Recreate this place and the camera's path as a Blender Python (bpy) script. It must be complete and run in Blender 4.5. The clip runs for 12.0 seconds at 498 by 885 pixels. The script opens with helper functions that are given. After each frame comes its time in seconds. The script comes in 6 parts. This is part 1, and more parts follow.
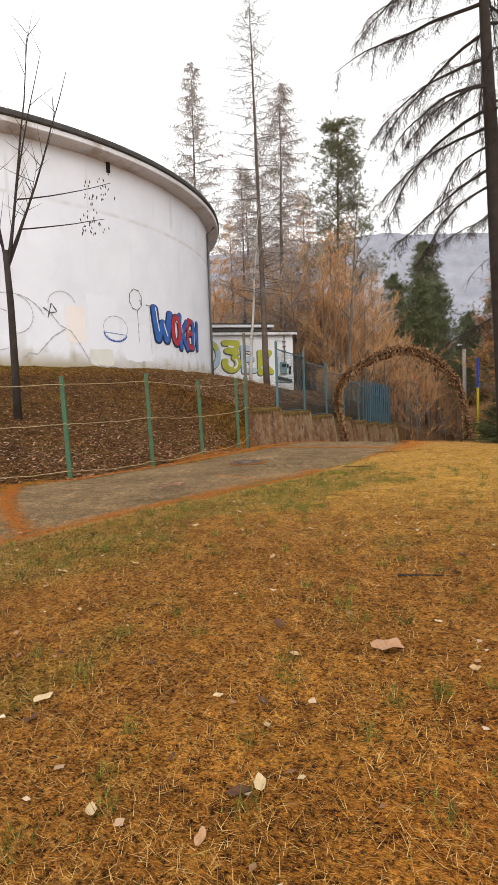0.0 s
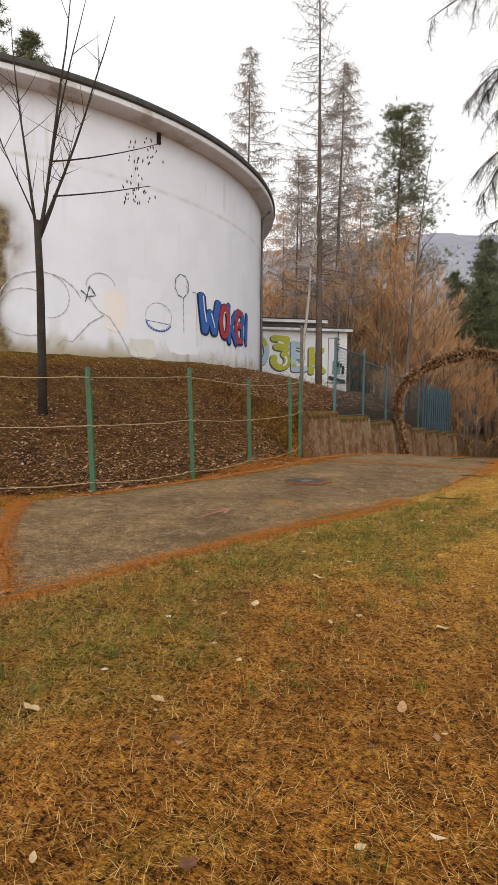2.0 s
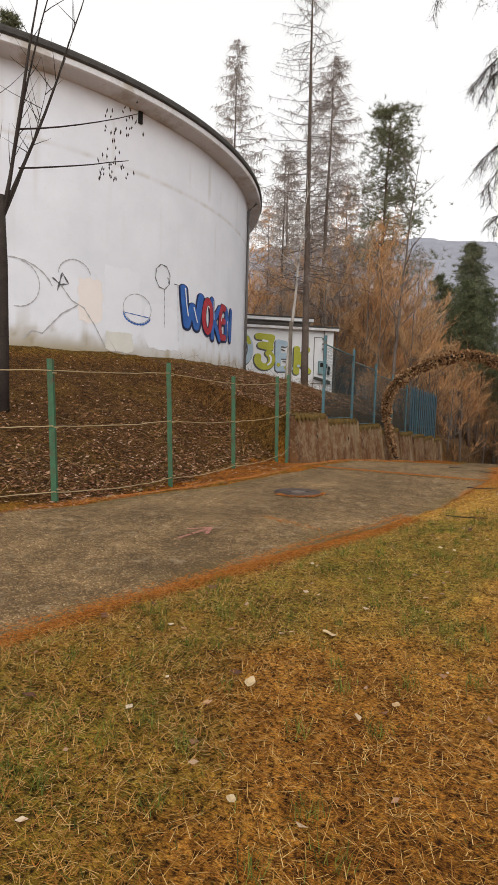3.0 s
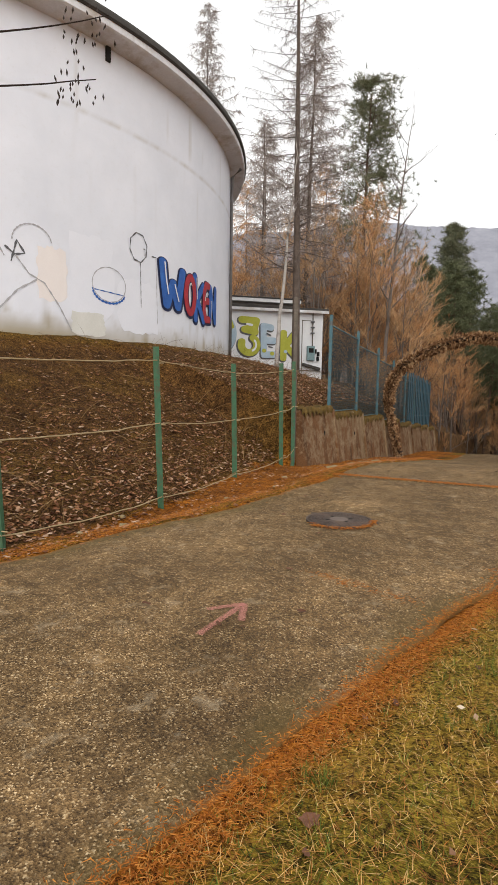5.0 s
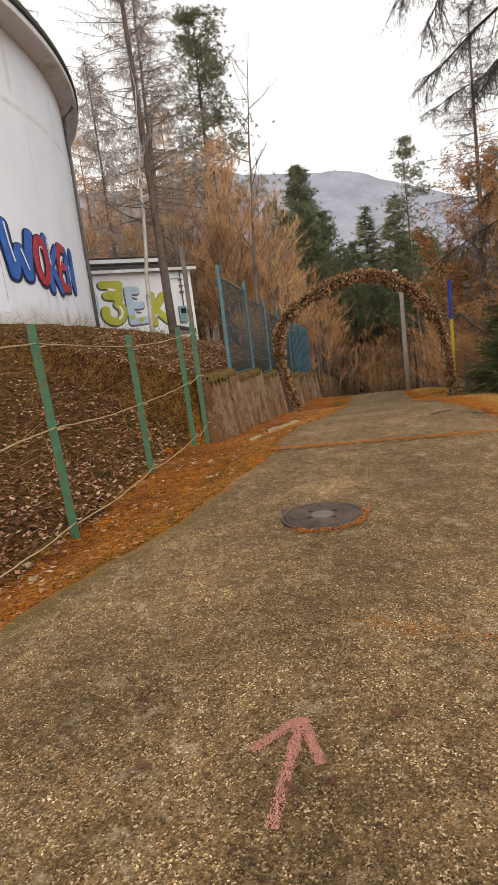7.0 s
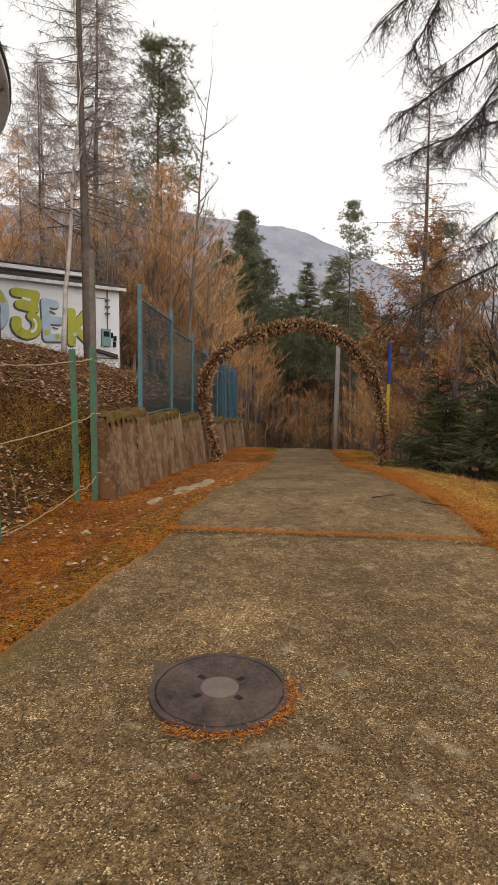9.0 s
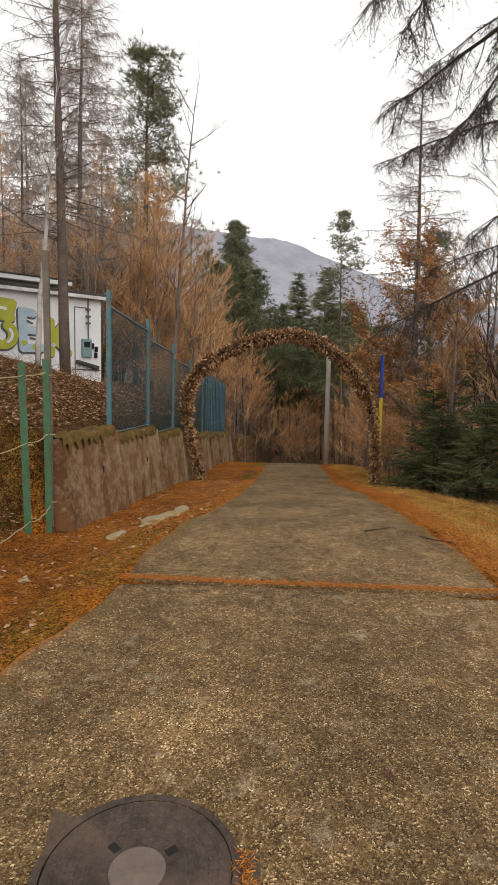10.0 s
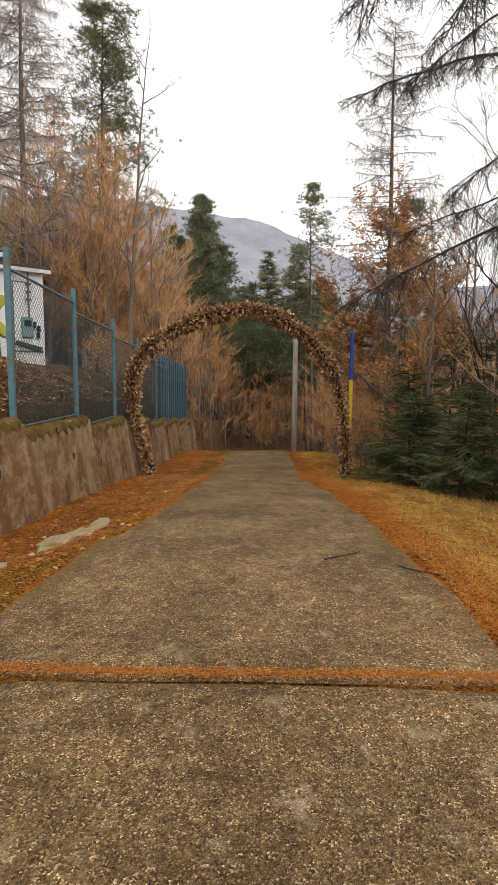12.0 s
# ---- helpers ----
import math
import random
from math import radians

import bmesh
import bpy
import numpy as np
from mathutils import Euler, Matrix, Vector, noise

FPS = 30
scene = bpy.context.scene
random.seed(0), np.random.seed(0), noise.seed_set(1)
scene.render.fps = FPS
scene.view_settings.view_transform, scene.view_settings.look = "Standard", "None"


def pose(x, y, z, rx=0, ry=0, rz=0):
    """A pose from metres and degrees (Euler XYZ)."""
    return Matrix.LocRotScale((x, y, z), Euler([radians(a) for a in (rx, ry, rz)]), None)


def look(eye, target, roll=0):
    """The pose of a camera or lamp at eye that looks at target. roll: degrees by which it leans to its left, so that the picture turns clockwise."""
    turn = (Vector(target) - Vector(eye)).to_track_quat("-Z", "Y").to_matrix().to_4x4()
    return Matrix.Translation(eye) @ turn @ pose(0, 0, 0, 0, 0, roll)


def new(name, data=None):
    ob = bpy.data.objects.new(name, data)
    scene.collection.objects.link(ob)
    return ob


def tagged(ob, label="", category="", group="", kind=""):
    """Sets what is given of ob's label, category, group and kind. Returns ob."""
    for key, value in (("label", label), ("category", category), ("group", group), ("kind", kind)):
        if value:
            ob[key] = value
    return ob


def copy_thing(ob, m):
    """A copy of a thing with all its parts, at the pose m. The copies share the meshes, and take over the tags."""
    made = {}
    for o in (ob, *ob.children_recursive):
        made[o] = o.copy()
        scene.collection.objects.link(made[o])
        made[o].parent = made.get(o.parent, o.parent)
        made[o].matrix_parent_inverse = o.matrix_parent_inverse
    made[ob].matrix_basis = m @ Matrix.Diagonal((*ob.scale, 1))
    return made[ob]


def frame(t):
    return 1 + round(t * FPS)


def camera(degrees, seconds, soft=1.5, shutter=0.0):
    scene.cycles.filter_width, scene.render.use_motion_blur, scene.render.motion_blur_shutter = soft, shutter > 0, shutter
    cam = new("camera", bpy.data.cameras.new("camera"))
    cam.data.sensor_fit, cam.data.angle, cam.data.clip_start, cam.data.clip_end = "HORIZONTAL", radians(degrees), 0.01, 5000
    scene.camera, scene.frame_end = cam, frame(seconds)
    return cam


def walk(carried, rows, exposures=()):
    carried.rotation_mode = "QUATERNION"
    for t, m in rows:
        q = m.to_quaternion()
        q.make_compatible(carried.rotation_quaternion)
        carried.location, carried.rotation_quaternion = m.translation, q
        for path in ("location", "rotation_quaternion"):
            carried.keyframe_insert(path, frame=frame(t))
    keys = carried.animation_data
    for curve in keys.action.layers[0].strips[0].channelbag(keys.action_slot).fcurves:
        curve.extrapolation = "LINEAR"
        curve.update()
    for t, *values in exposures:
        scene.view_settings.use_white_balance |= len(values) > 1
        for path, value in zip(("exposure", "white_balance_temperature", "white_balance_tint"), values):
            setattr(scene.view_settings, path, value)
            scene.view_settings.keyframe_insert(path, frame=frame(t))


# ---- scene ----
cam = camera(48.6, 12.0, soft=1.0)
PATH = [
    (0, (0.883, 1.539, 1.5), (0.041, 3.348, 1.362), -2.0),
    (0.5, (0.633, 1.88, 1.498), (-0.23, 3.677, 1.335), -1.1),
    (1, (0.335, 2.193, 1.534), (-0.705, 3.893, 1.367), 1.0),
    (1.5, (-0.041, 2.678, 1.594), (-1.055, 4.395, 1.445), 0.8),
    (2, (-0.252, 3.124, 1.625), (-1.219, 4.869, 1.479), 0.5),
    (2.5, (-0.477, 3.551, 1.627), (-1.415, 5.309, 1.453), 1.3),
    (3, (-0.797, 3.944, 1.638), (-1.7, 5.723, 1.492), 1.6),
    (3.2, (-0.937, 4.12, 1.635), (-1.834, 5.901, 1.488), 1.5),
    (4.8, (-2.072, 5.477, 1.746), (-2.892, 7.295, 1.596), -0.7),
    (5, (-2.239, 5.615, 1.728), (-3.05, 7.433, 1.538), 0.9),
    (5.5, (-2.584, 5.922, 1.742), (-3.335, 7.758, 1.487), -1.7),
    (6, (-2.86, 6.277, 1.764), (-3.57, 8.125, 1.482), -6.4),
    (6.5, (-3.119, 6.542, 1.764), (-3.717, 8.427, 1.464), -5.6),
    (7, (-3.365, 6.828, 1.837), (-3.748, 8.76, 1.489), -7.0),
    (7.5, (-3.432, 7.295, 1.836), (-3.8, 9.236, 1.525), -3.8),
    (7.7, (-3.491, 7.474, 1.82), (-3.73, 9.436, 1.516), -0.7),
    (9.3, (-3.443, 8.991, 1.93), (-3.531, 10.979, 1.731), 1.3),
    (9.5, (-3.438, 9.189, 1.951), (-3.519, 11.179, 1.766), 1.5),
    (10, (-3.294, 9.585, 1.978), (-3.365, 11.575, 1.791), 1.1),
    (10.5, (-3.206, 10.011, 1.969), (-3.268, 12.0, 1.772), 2.2),
    (11, (-3.077, 10.467, 1.986), (-3.042, 12.457, 1.781), 0.4),
    (11.5, (-3.009, 10.839, 2.003), (-2.991, 12.828, 1.799), -2.1),
    (12, (-2.893, 11.21, 1.98), (-2.871, 13.194, 1.732), 0.6),
]
EXPOSURES = [(0, 0.16, 6750, 11), (1.0, 0.06, 6750, 11), (1.5, -0.28, 6750, 11), (2.0, -0.1, 6750, 11), (3.0, -0.14, 6750, 11), (5.5, 0.04, 6750, 11), (6.5, 0.08, 6800, 11), (7.5, 0.0, 6850, 11), (9.5, -0.16, 6850, 11), (10.5, 0.0, 6850, 11), (12, 0.06, 6850, 11)]
walk(cam, [(t, look(eye, target, roll)) for t, eye, target, roll in PATH], EXPOSURES)

# ---- world and light: an overcast winter sky ----
SKY_STRENGTH = 1.38
world = bpy.data.worlds.new("overcast")
scene.world = world
world.use_nodes = True
wn, wl = world.node_tree.nodes, world.node_tree.links
bg = wn["Background"]
sky = wn.new("ShaderNodeTexSky")
sky.sky_type = "NISHITA"
sky.sun_disc = False
sky.sun_elevation, sky.sun_rotation = radians(35), radians(158)
hs = wn.new("ShaderNodeHueSaturation")
hs.inputs["Saturation"].default_value = 0.15
hs.inputs["Value"].default_value = 0.10
wl.new(sky.outputs[0], hs.inputs["Color"])
cloud = wn.new("ShaderNodeMix")
cloud.data_type = "RGBA"
cloud.inputs[0].default_value = 0.75
cloud.inputs[7].default_value = (0.96, 0.98, 1.0, 1)
wl.new(hs.outputs[0], cloud.inputs[6])
wl.new(cloud.outputs[2], bg.inputs[0])
bg.inputs[1].default_value = SKY_STRENGTH

sun = new("sun", bpy.data.lights.new("sun", "SUN"))
sun.data.energy, sun.data.angle, sun.data.color = 1.5, radians(55), (1.0, 0.98, 0.95)
sun.matrix_world = look((8, -20, 15), (0, 0, 0))

# ---- numeric helpers ----
rng = np.random.default_rng(7)


def vnoise(x, y, seed=0):
    """Smooth value noise in 0..1 on arrays."""
    x, y = np.asarray(x, float), np.asarray(y, float)
    xi, yi = np.floor(x), np.floor(y)
    fx, fy = x - xi, y - yi
    fx, fy = fx * fx * (3 - 2 * fx), fy * fy * (3 - 2 * fy)

    def h(a, b):
        v = np.sin(a * 127.1 + b * 311.7 + seed * 74.7) * 43758.5453
        return v - np.floor(v)
    return (h(xi, yi) * (1 - fx) + h(xi + 1, yi) * fx) * (1 - fy) + (h(xi, yi + 1) * (1 - fx) + h(xi + 1, yi + 1) * fx) * fy


def fbm(x, y, seed=0):
    return (vnoise(x, y, seed) + 0.5 * vnoise(2.03 * x, 2.03 * y, seed + 1) + 0.25 * vnoise(4.1 * x, 4.1 * y, seed + 2)) / 1.75


def step(a, b, v):
    u = np.clip((np.asarray(v, float) - a) / (b - a), 0, 1)
    return u * u * (3 - 2 * u)


# ---- plan of the place ----
TANK_X, TANK_Y, TANK_R, TANK_BASE, TANK_TOP = -22.0, 19.36, 11.63, 2.85, 9.5


def road_z(y):
    return np.interp(y, [-60, -20, 1.5, 4, 6, 9, 11, 14, 16, 20, 24.3, 28, 32, 37, 45, 60, 80, 100, 150, 200, 900],
                     [-2.5, -1, 0.04, 0.18, 0.24, 0.31, 0.34, 0.42, 0.4, 0.06, -0.45, -0.72, -0.95, -1.9, -3.3, -4.6, -4.6, -2, 8, 16, 16])


def road_right(y):
    return np.interp(y, [-15, 5.3, 6.7, 7.5, 8.5, 9.8, 12, 13.9, 15.4, 17.6, 24, 30, 37, 60], [-18.8, -3.72, -3.26, -2.97, -2.68, -2.2, -1.68, -1.36, -1.34, -1.4, -1.45, -1.28, -0.9, 1.5])


def road_left(y):
    return np.interp(y, [-15, 7.2, 8.1, 8.9, 10.5, 11.6, 12.4, 13.2, 14, 15, 16, 18.4, 28, 37, 60], [-23.5, -7.0, -6.3, -5.8, -5.38, -4.98, -4.82, -4.58, -4.5, -4.48, -4.3, -3.92, -3.5, -3.25, -1.3])


def fence_x(y):
    return np.where(y < 8.95, -6.1 - (8.95 - y) * 1.03, -6.1)


def wall_x(y):
    """The top edge of the retaining wall's face."""
    return -5.83 + (y - 16) * 0.031


WALL = [(16.15, 18.35, 1.34), (18.35, 21.1, 1.17), (21.1, 23.8, 0.95), (23.8, 26.5, 0.72), (26.5, 29.1, 0.5), (29.1, 31.6, 0.3), (31.6, 34.0, 0.1), (34.0, 36.3, -0.1)]


def wall_top(y):
    return np.interp(y, [16.15, 18.35, 21.1, 23.8, 26.5, 29.1, 31.6, 34, 36.3, 50, 200], [1.34, 1.25, 1.05, 0.83, 0.6, 0.4, 0.2, 0, -0.2, -1.5, -12])


def ground_z(x, y):
    x, y = np.asarray(x, float), np.asarray(y, float)
    base = road_z(y)
    rr = road_right(y)
    # the verge falls away into the wood on the right
    fall = np.clip(x - (rr + 1.3 + 3.2 * step(17, 12, y)), 0, 40) * 0.16 * step(10.5, 16, y)
    right = base - fall + 0.1 * (fbm(x * 0.5, y * 0.5, 3) - 0.5)
    right = right + 0.06 * step(0.12, 0.5, x - rr) * step(14, 11, y)
    # the bank on the left, up to the foot of the tank
    dip = 0.17 * step(0.05, 0.95, road_left(y) - x) * step(8.6, 10.6, y) * step(24, 18, y)
    right = right - dip
    xf = np.where(y > 16.1, wall_x(y) - 0.05, fence_x(y) + 0.02)
    w = np.clip(xf - x, 0, None)
    s = np.clip(np.hypot(x - TANK_X, y - TANK_Y) - TANK_R, 0, None)
    zf = np.where(y > 16.1, wall_top(y) - 0.06, base - dip)
    u = w / (w + s + 0.02)
    bank = zf + (TANK_BASE + 0.03 - zf) * u ** np.interp(y, [14, 21], [1.08, 0.5]) + np.minimum(w, 1) * 0.14 * (fbm(x * 1.3, y * 1.3, 9) - 0.5)
    hill = zf + 0.52 * np.minimum(w, 4.5) + 0.1 * np.clip(w - 6, 0, 60) + np.minimum(w, 1) * 0.2 * (fbm(x, y, 9) - 0.5)
    k = step(27, 36, y)
    left = bank * (1 - k) + hill * k
    gone = step(150, 60, np.hypot(x, y))
    left = left * gone + base * (1 - gone)
    onleft = np.where(y > 16.1, np.clip(w / 0.12, 0, 1), step(0, 0.25, w))
    z = np.where(w > 0, right * (1 - onleft) + left * onleft, right)
    # the bed under the road lies a little lower
    bed = step(-0.02, 0.12, x - road_left(y)) * step(-0.02, 0.12, rr - x)
    return z - 0.06 * bed + 0.025 * (fbm(x * 3, y * 3, 5) - 0.5) * (1 - bed)


def gz(x, y):
    return float(ground_z(x, y))


# ---- materials ----
def nodes_of(name):
    m = bpy.data.materials.new(name)
    m.use_nodes = True
    nt = m.node_tree
    return m, nt, nt.nodes, nt.links, nt.nodes["Principled BSDF"]


def noise_node(nt, vec, scale, detail=4, rough=0.6):
    n = nt.nodes.new("ShaderNodeTexNoise")
    n.inputs["Scale"].default_value, n.inputs["Detail"].default_value, n.inputs["Roughness"].default_value = scale, detail, rough
    nt.links.new(vec, n.inputs["Vector"])
    return n.outputs[0]


def ramp(nt, fac, stops):
    r = nt.nodes.new("ShaderNodeValToRGB")
    while len(r.color_ramp.elements) < len(stops):
        r.color_ramp.elements.new(0.5)
    for e, (p, c) in zip(r.color_ramp.elements, stops):
        e.position, e.color = p, (*c, 1) if len(c) == 3 else c
    nt.links.new(fac, r.inputs[0])
    return r.outputs[0]


def mixc(nt, fac, a, b, mode="MIX"):
    n = nt.nodes.new("ShaderNodeMix")
    n.data_type, n.blend_type = "RGBA", mode
    for sock, v in ((n.inputs[0], fac), (n.inputs[6], a), (n.inputs[7], b)):
        if isinstance(v, (int, float)):
            sock.default_value = v
        elif isinstance(v, tuple):
            sock.default_value = (*v, 1)
        else:
            nt.links.new(v, sock)
    return n.outputs[2]


def fibres(nt, vec, length, width, turns=(20, 75, 130)):
    """Short crossing fibres, as of needles and matted grass: 0..1."""
    out = None
    for a in turns:
        mp = nt.nodes.new("ShaderNodeMapping")
        mp.inputs["Rotation"].default_value = (0, 0, radians(a))
        mp.inputs["Scale"].default_value = (1 / length, 1 / width, 1 / length)
        mp.inputs["Location"].default_value = (a * 0.37, a * 0.11, 0)
        wob = nt.nodes.new("ShaderNodeMix")
        wob.data_type, wob.blend_type = "RGBA", "LINEAR_LIGHT"
        wob.inputs[0].default_value = 0.03
        nt.links.new(vec, wob.inputs[6])
        ns = nt.nodes.new("ShaderNodeTexNoise")
        ns.inputs["Scale"].default_value = 9
        nt.links.new(vec, ns.inputs["Vector"])
        nt.links.new(ns.outputs[1], wob.inputs[7])
        nt.links.new(wob.outputs[2], mp.inputs["Vector"])
        n = noise_node(nt, mp.outputs[0], 1.0, 2, 0.6)
        if out is None:
            out = n
        else:
            mx = nt.nodes.new("ShaderNodeMath")
            mx.operation = "MAXIMUM"
            nt.links.new(out, mx.inputs[0])
            nt.links.new(n, mx.inputs[1])
            out = mx.outputs[0]
    return out


def attr(nt, name):
    n = nt.nodes.new("ShaderNodeAttribute")
    n.attribute_name = name
    return n.outputs["Fac"]


def bumped(nt, bsdf, height, strength, dist=0.01):
    b = nt.nodes.new("ShaderNodeBump")
    b.inputs["Strength"].default_value, b.inputs["Distance"].default_value = strength, dist
    nt.links.new(height, b.inputs["Height"])
    nt.links.new(b.outputs[0], bsdf.inputs["Normal"])


def surface(name, dark, light, scale=6, fine=60, rough=0.8, bump=0.3, metal=0.0, stain=None, island=0.0):
    """A worn surface: two tones at a coarse and a fine scale, and now and then a stain."""
    m, nt, nodes, links, bsdf = nodes_of(name)
    vec = nodes.new("ShaderNodeTexCoord").outputs["Object"]
    big, small = noise_node(nt, vec, scale), noise_node(nt, vec, fine, 6, 0.7)
    mix = nodes.new("ShaderNodeMath")
    mix.operation = "MULTIPLY_ADD"
    mix.inputs[1].default_value = 0.5
    links.new(big, mix.inputs[0])
    half = nodes.new("ShaderNodeMath")
    half.operation = "MULTIPLY"
    half.inputs[1].default_value = 0.5
    links.new(small, half.inputs[0])
    links.new(half.outputs[0], mix.inputs[2])
    col = ramp(nt, mix.outputs[0], [(0.32, dark), (0.68, light)])
    if stain:
        col = mixc(nt, ramp(nt, noise_node(nt, vec, scale * 0.6, 5, 0.7), [(0.5, (0, 0, 0)), (0.66, (1, 1, 1))]), col, stain)
    if island:
        geo = nodes.new("ShaderNodeNewGeometry").outputs["Random Per Island"]
        v = ramp(nt, geo, [(0, (1 - island,) * 3), (1, (1 + island,) * 3)])
        col = mixc(nt, 1.0, col, v, "MULTIPLY")
    links.new(col, bsdf.inputs["Base Color"])
    bsdf.inputs["Roughness"].default_value, bsdf.inputs["Metallic"].default_value = rough, metal
    bsdf.inputs["Specular IOR Level"].default_value = 0.3
    if bump:
        bumped(nt, bsdf, small, bump)
    return m


def leafy(name, tones, rough=0.7, back=0.25):
    """Leaves, blades and needles: a tone of its own for each one."""
    m, nt, nodes, links, bsdf = nodes_of(name)
    geo = nodes.new("ShaderNodeNewGeometry").outputs["Random Per Island"]
    n = len(tones)
    col = ramp(nt, geo, [(i / max(1, n - 1), c) for i, c in enumerate(tones)])
    links.new(col, bsdf.inputs["Base Color"])
    bsdf.inputs["Roughness"].default_value = rough
    bsdf.inputs["Specular IOR Level"].default_value = 0.2
    return m


M_BARK_LARCH = surface("larch_bark", (0.06, 0.045, 0.037), (0.17, 0.13, 0.105), 5, 30, 0.9, 0.8)
M_BARK_GREY = surface("grey_bark", (0.085, 0.066, 0.054), (0.22, 0.175, 0.145), 6, 40, 0.9, 0.6)
M_BARK_PINE = surface("pine_bark", (0.06, 0.04, 0.03), (0.17, 0.105, 0.07), 4, 25, 0.9, 0.8)
M_BARK_BIRCH = surface("birch_bark", (0.3, 0.27, 0.24), (0.62, 0.58, 0.53), 3, 25, 0.8, 0.4, stain=(0.12, 0.1, 0.09))
M_BARK_DARK = surface("dark_bark", (0.018, 0.013, 0.011), (0.055, 0.042, 0.035), 5, 30, 0.95, 0.6)
M_TWIG_GREY = leafy("grey_twigs", [(0.1, 0.078, 0.068), (0.2, 0.16, 0.14), (0.29, 0.24, 0.21)])
# For larches farther off: fog and glare are put into these paler tones.
M_TWIG_HAZE = leafy("haze_paled_larch_twigs", [(0.2, 0.165, 0.148), (0.33, 0.28, 0.25), (0.44, 0.38, 0.34)])
M_TWIG_BROWN = leafy("brown_twigs", [(0.2, 0.105, 0.05), (0.49, 0.29, 0.14), (0.68, 0.44, 0.24)])
M_TWIG_RUST = leafy("rust_twigs", [(0.26, 0.115, 0.044), (0.58, 0.3, 0.125), (0.76, 0.46, 0.23)])
M_TWIG_DARK = leafy("dark_twigs", [(0.02, 0.014, 0.011), (0.05, 0.036, 0.03), (0.075, 0.055, 0.045)])
M_NEEDLE_PINE = leafy("pine_needles", [(0.09, 0.1, 0.055), (0.16, 0.17, 0.1), (0.25, 0.24, 0.14)])
M_NEEDLE_SPRUCE = leafy("spruce_needles", [(0.055, 0.07, 0.035), (0.105, 0.12, 0.06), (0.17, 0.175, 0.09)])
# Spruce green lifted and greyed: haze over distant conifers, held in the colour.
M_NEEDLE_HAZE = leafy("haze_paled_conifer_needles", [(0.09, 0.1, 0.06), (0.155, 0.165, 0.1), (0.235, 0.235, 0.145)])
M_NEEDLE_MID = leafy("young_conifer_needles", [(0.025, 0.034, 0.012), (0.06, 0.072, 0.026), (0.12, 0.125, 0.05)])
M_LEAF_BROWN = leafy("withered_leaves", [(0.2, 0.085, 0.028), (0.44, 0.21, 0.07), (0.6, 0.34, 0.14)])
M_LEAF_ARCH = leafy("garland_leaves", [(0.07, 0.03, 0.013), (0.18, 0.086, 0.038), (0.34, 0.185, 0.085), (0.58, 0.39, 0.22)])
M_LITTER = leafy("leaf_litter", [(0.08, 0.03, 0.013), (0.17, 0.068, 0.03), (0.26, 0.115, 0.05), (0.36, 0.19, 0.1), (0.48, 0.34, 0.24)])
M_BLADE_DRY = leafy("dry_grass", [(0.08, 0.03, 0.006), (0.24, 0.092, 0.016), (0.36, 0.165, 0.032), (0.5, 0.27, 0.07), (0.62, 0.42, 0.17)])
M_BLADE_GREEN = leafy("green_grass", [(0.03, 0.05, 0.006), (0.09, 0.12, 0.014), (0.22, 0.22, 0.035)])
M_BLADE_STRAW = leafy("straw_grass", [(0.26, 0.12, 0.02), (0.5, 0.25, 0.045), (0.64, 0.37, 0.08), (0.72, 0.48, 0.15), (0.76, 0.56, 0.24)])
M_NEEDLE_LITTER = leafy("larch_needle_litter", [(0.24, 0.065, 0.008), (0.42, 0.135, 0.018), (0.56, 0.23, 0.045)])
def streaked(name):
    """Old cast concrete with brown runs and pale patches low down."""
    m, nt, nodes, links, bsdf = nodes_of(name)
    vec = nodes.new("ShaderNodeTexCoord").outputs["Object"]
    mp = nodes.new("ShaderNodeMapping")
    mp.inputs["Scale"].default_value = (0.25, 0.6, 0.15)
    links.new(vec, mp.inputs["Vector"])
    runs = noise_node(nt, mp.outputs[0], 2.2, 4, 0.6)
    col = ramp(nt, runs, [(0.36, (0.09, 0.042, 0.018)), (0.49, (0.18, 0.085, 0.036)), (0.58, (0.2, 0.12, 0.06)), (0.72, (0.36, 0.265, 0.165))])
    col = mixc(nt, ramp(nt, noise_node(nt, vec, 3.0, 7, 0.8), [(0.46, (0, 0, 0)), (0.62, (0.8, 0.8, 0.8))]), col, (0.34, 0.25, 0.155))
    col = mixc(nt, 1.0, col, ramp(nt, noise_node(nt, vec, 55, 5, 0.75), [(0.3, (0.7, 0.7, 0.7)), (0.7, (1.2, 1.2, 1.2))]), "MULTIPLY")
    links.new(col, bsdf.inputs["Base Color"])
    bsdf.inputs["Roughness"].default_value = 0.92
    bsdf.inputs["Specular IOR Level"].default_value = 0.2
    bumped(nt, bsdf, noise_node(nt, vec, 30, 6, 0.75), 0.6, 0.02)
    return m


M_STREAKED = streaked("streaked_brown_concrete")
M_MOSS = surface("moss_and_needles", (0.03, 0.02, 0.006), (0.2, 0.115, 0.02), 5, 70, 0.95, 0.9)
M_GREEN_STEEL = surface("green_painted_steel", (0.03, 0.095, 0.05), (0.075, 0.175, 0.095), 9, 70, 0.55, 0.15, stain=(0.1, 0.075, 0.045))
M_BLUE_STEEL = surface("blue_green_painted_steel", (0.035, 0.1, 0.12), (0.1, 0.21, 0.24), 7, 60, 0.55, 0.15, stain=(0.13, 0.09, 0.06))
M_BLUE_SLAT = surface("blue_painted_slats", (0.03, 0.08, 0.11), (0.075, 0.165, 0.215), 5, 60, 0.55, 0.15)
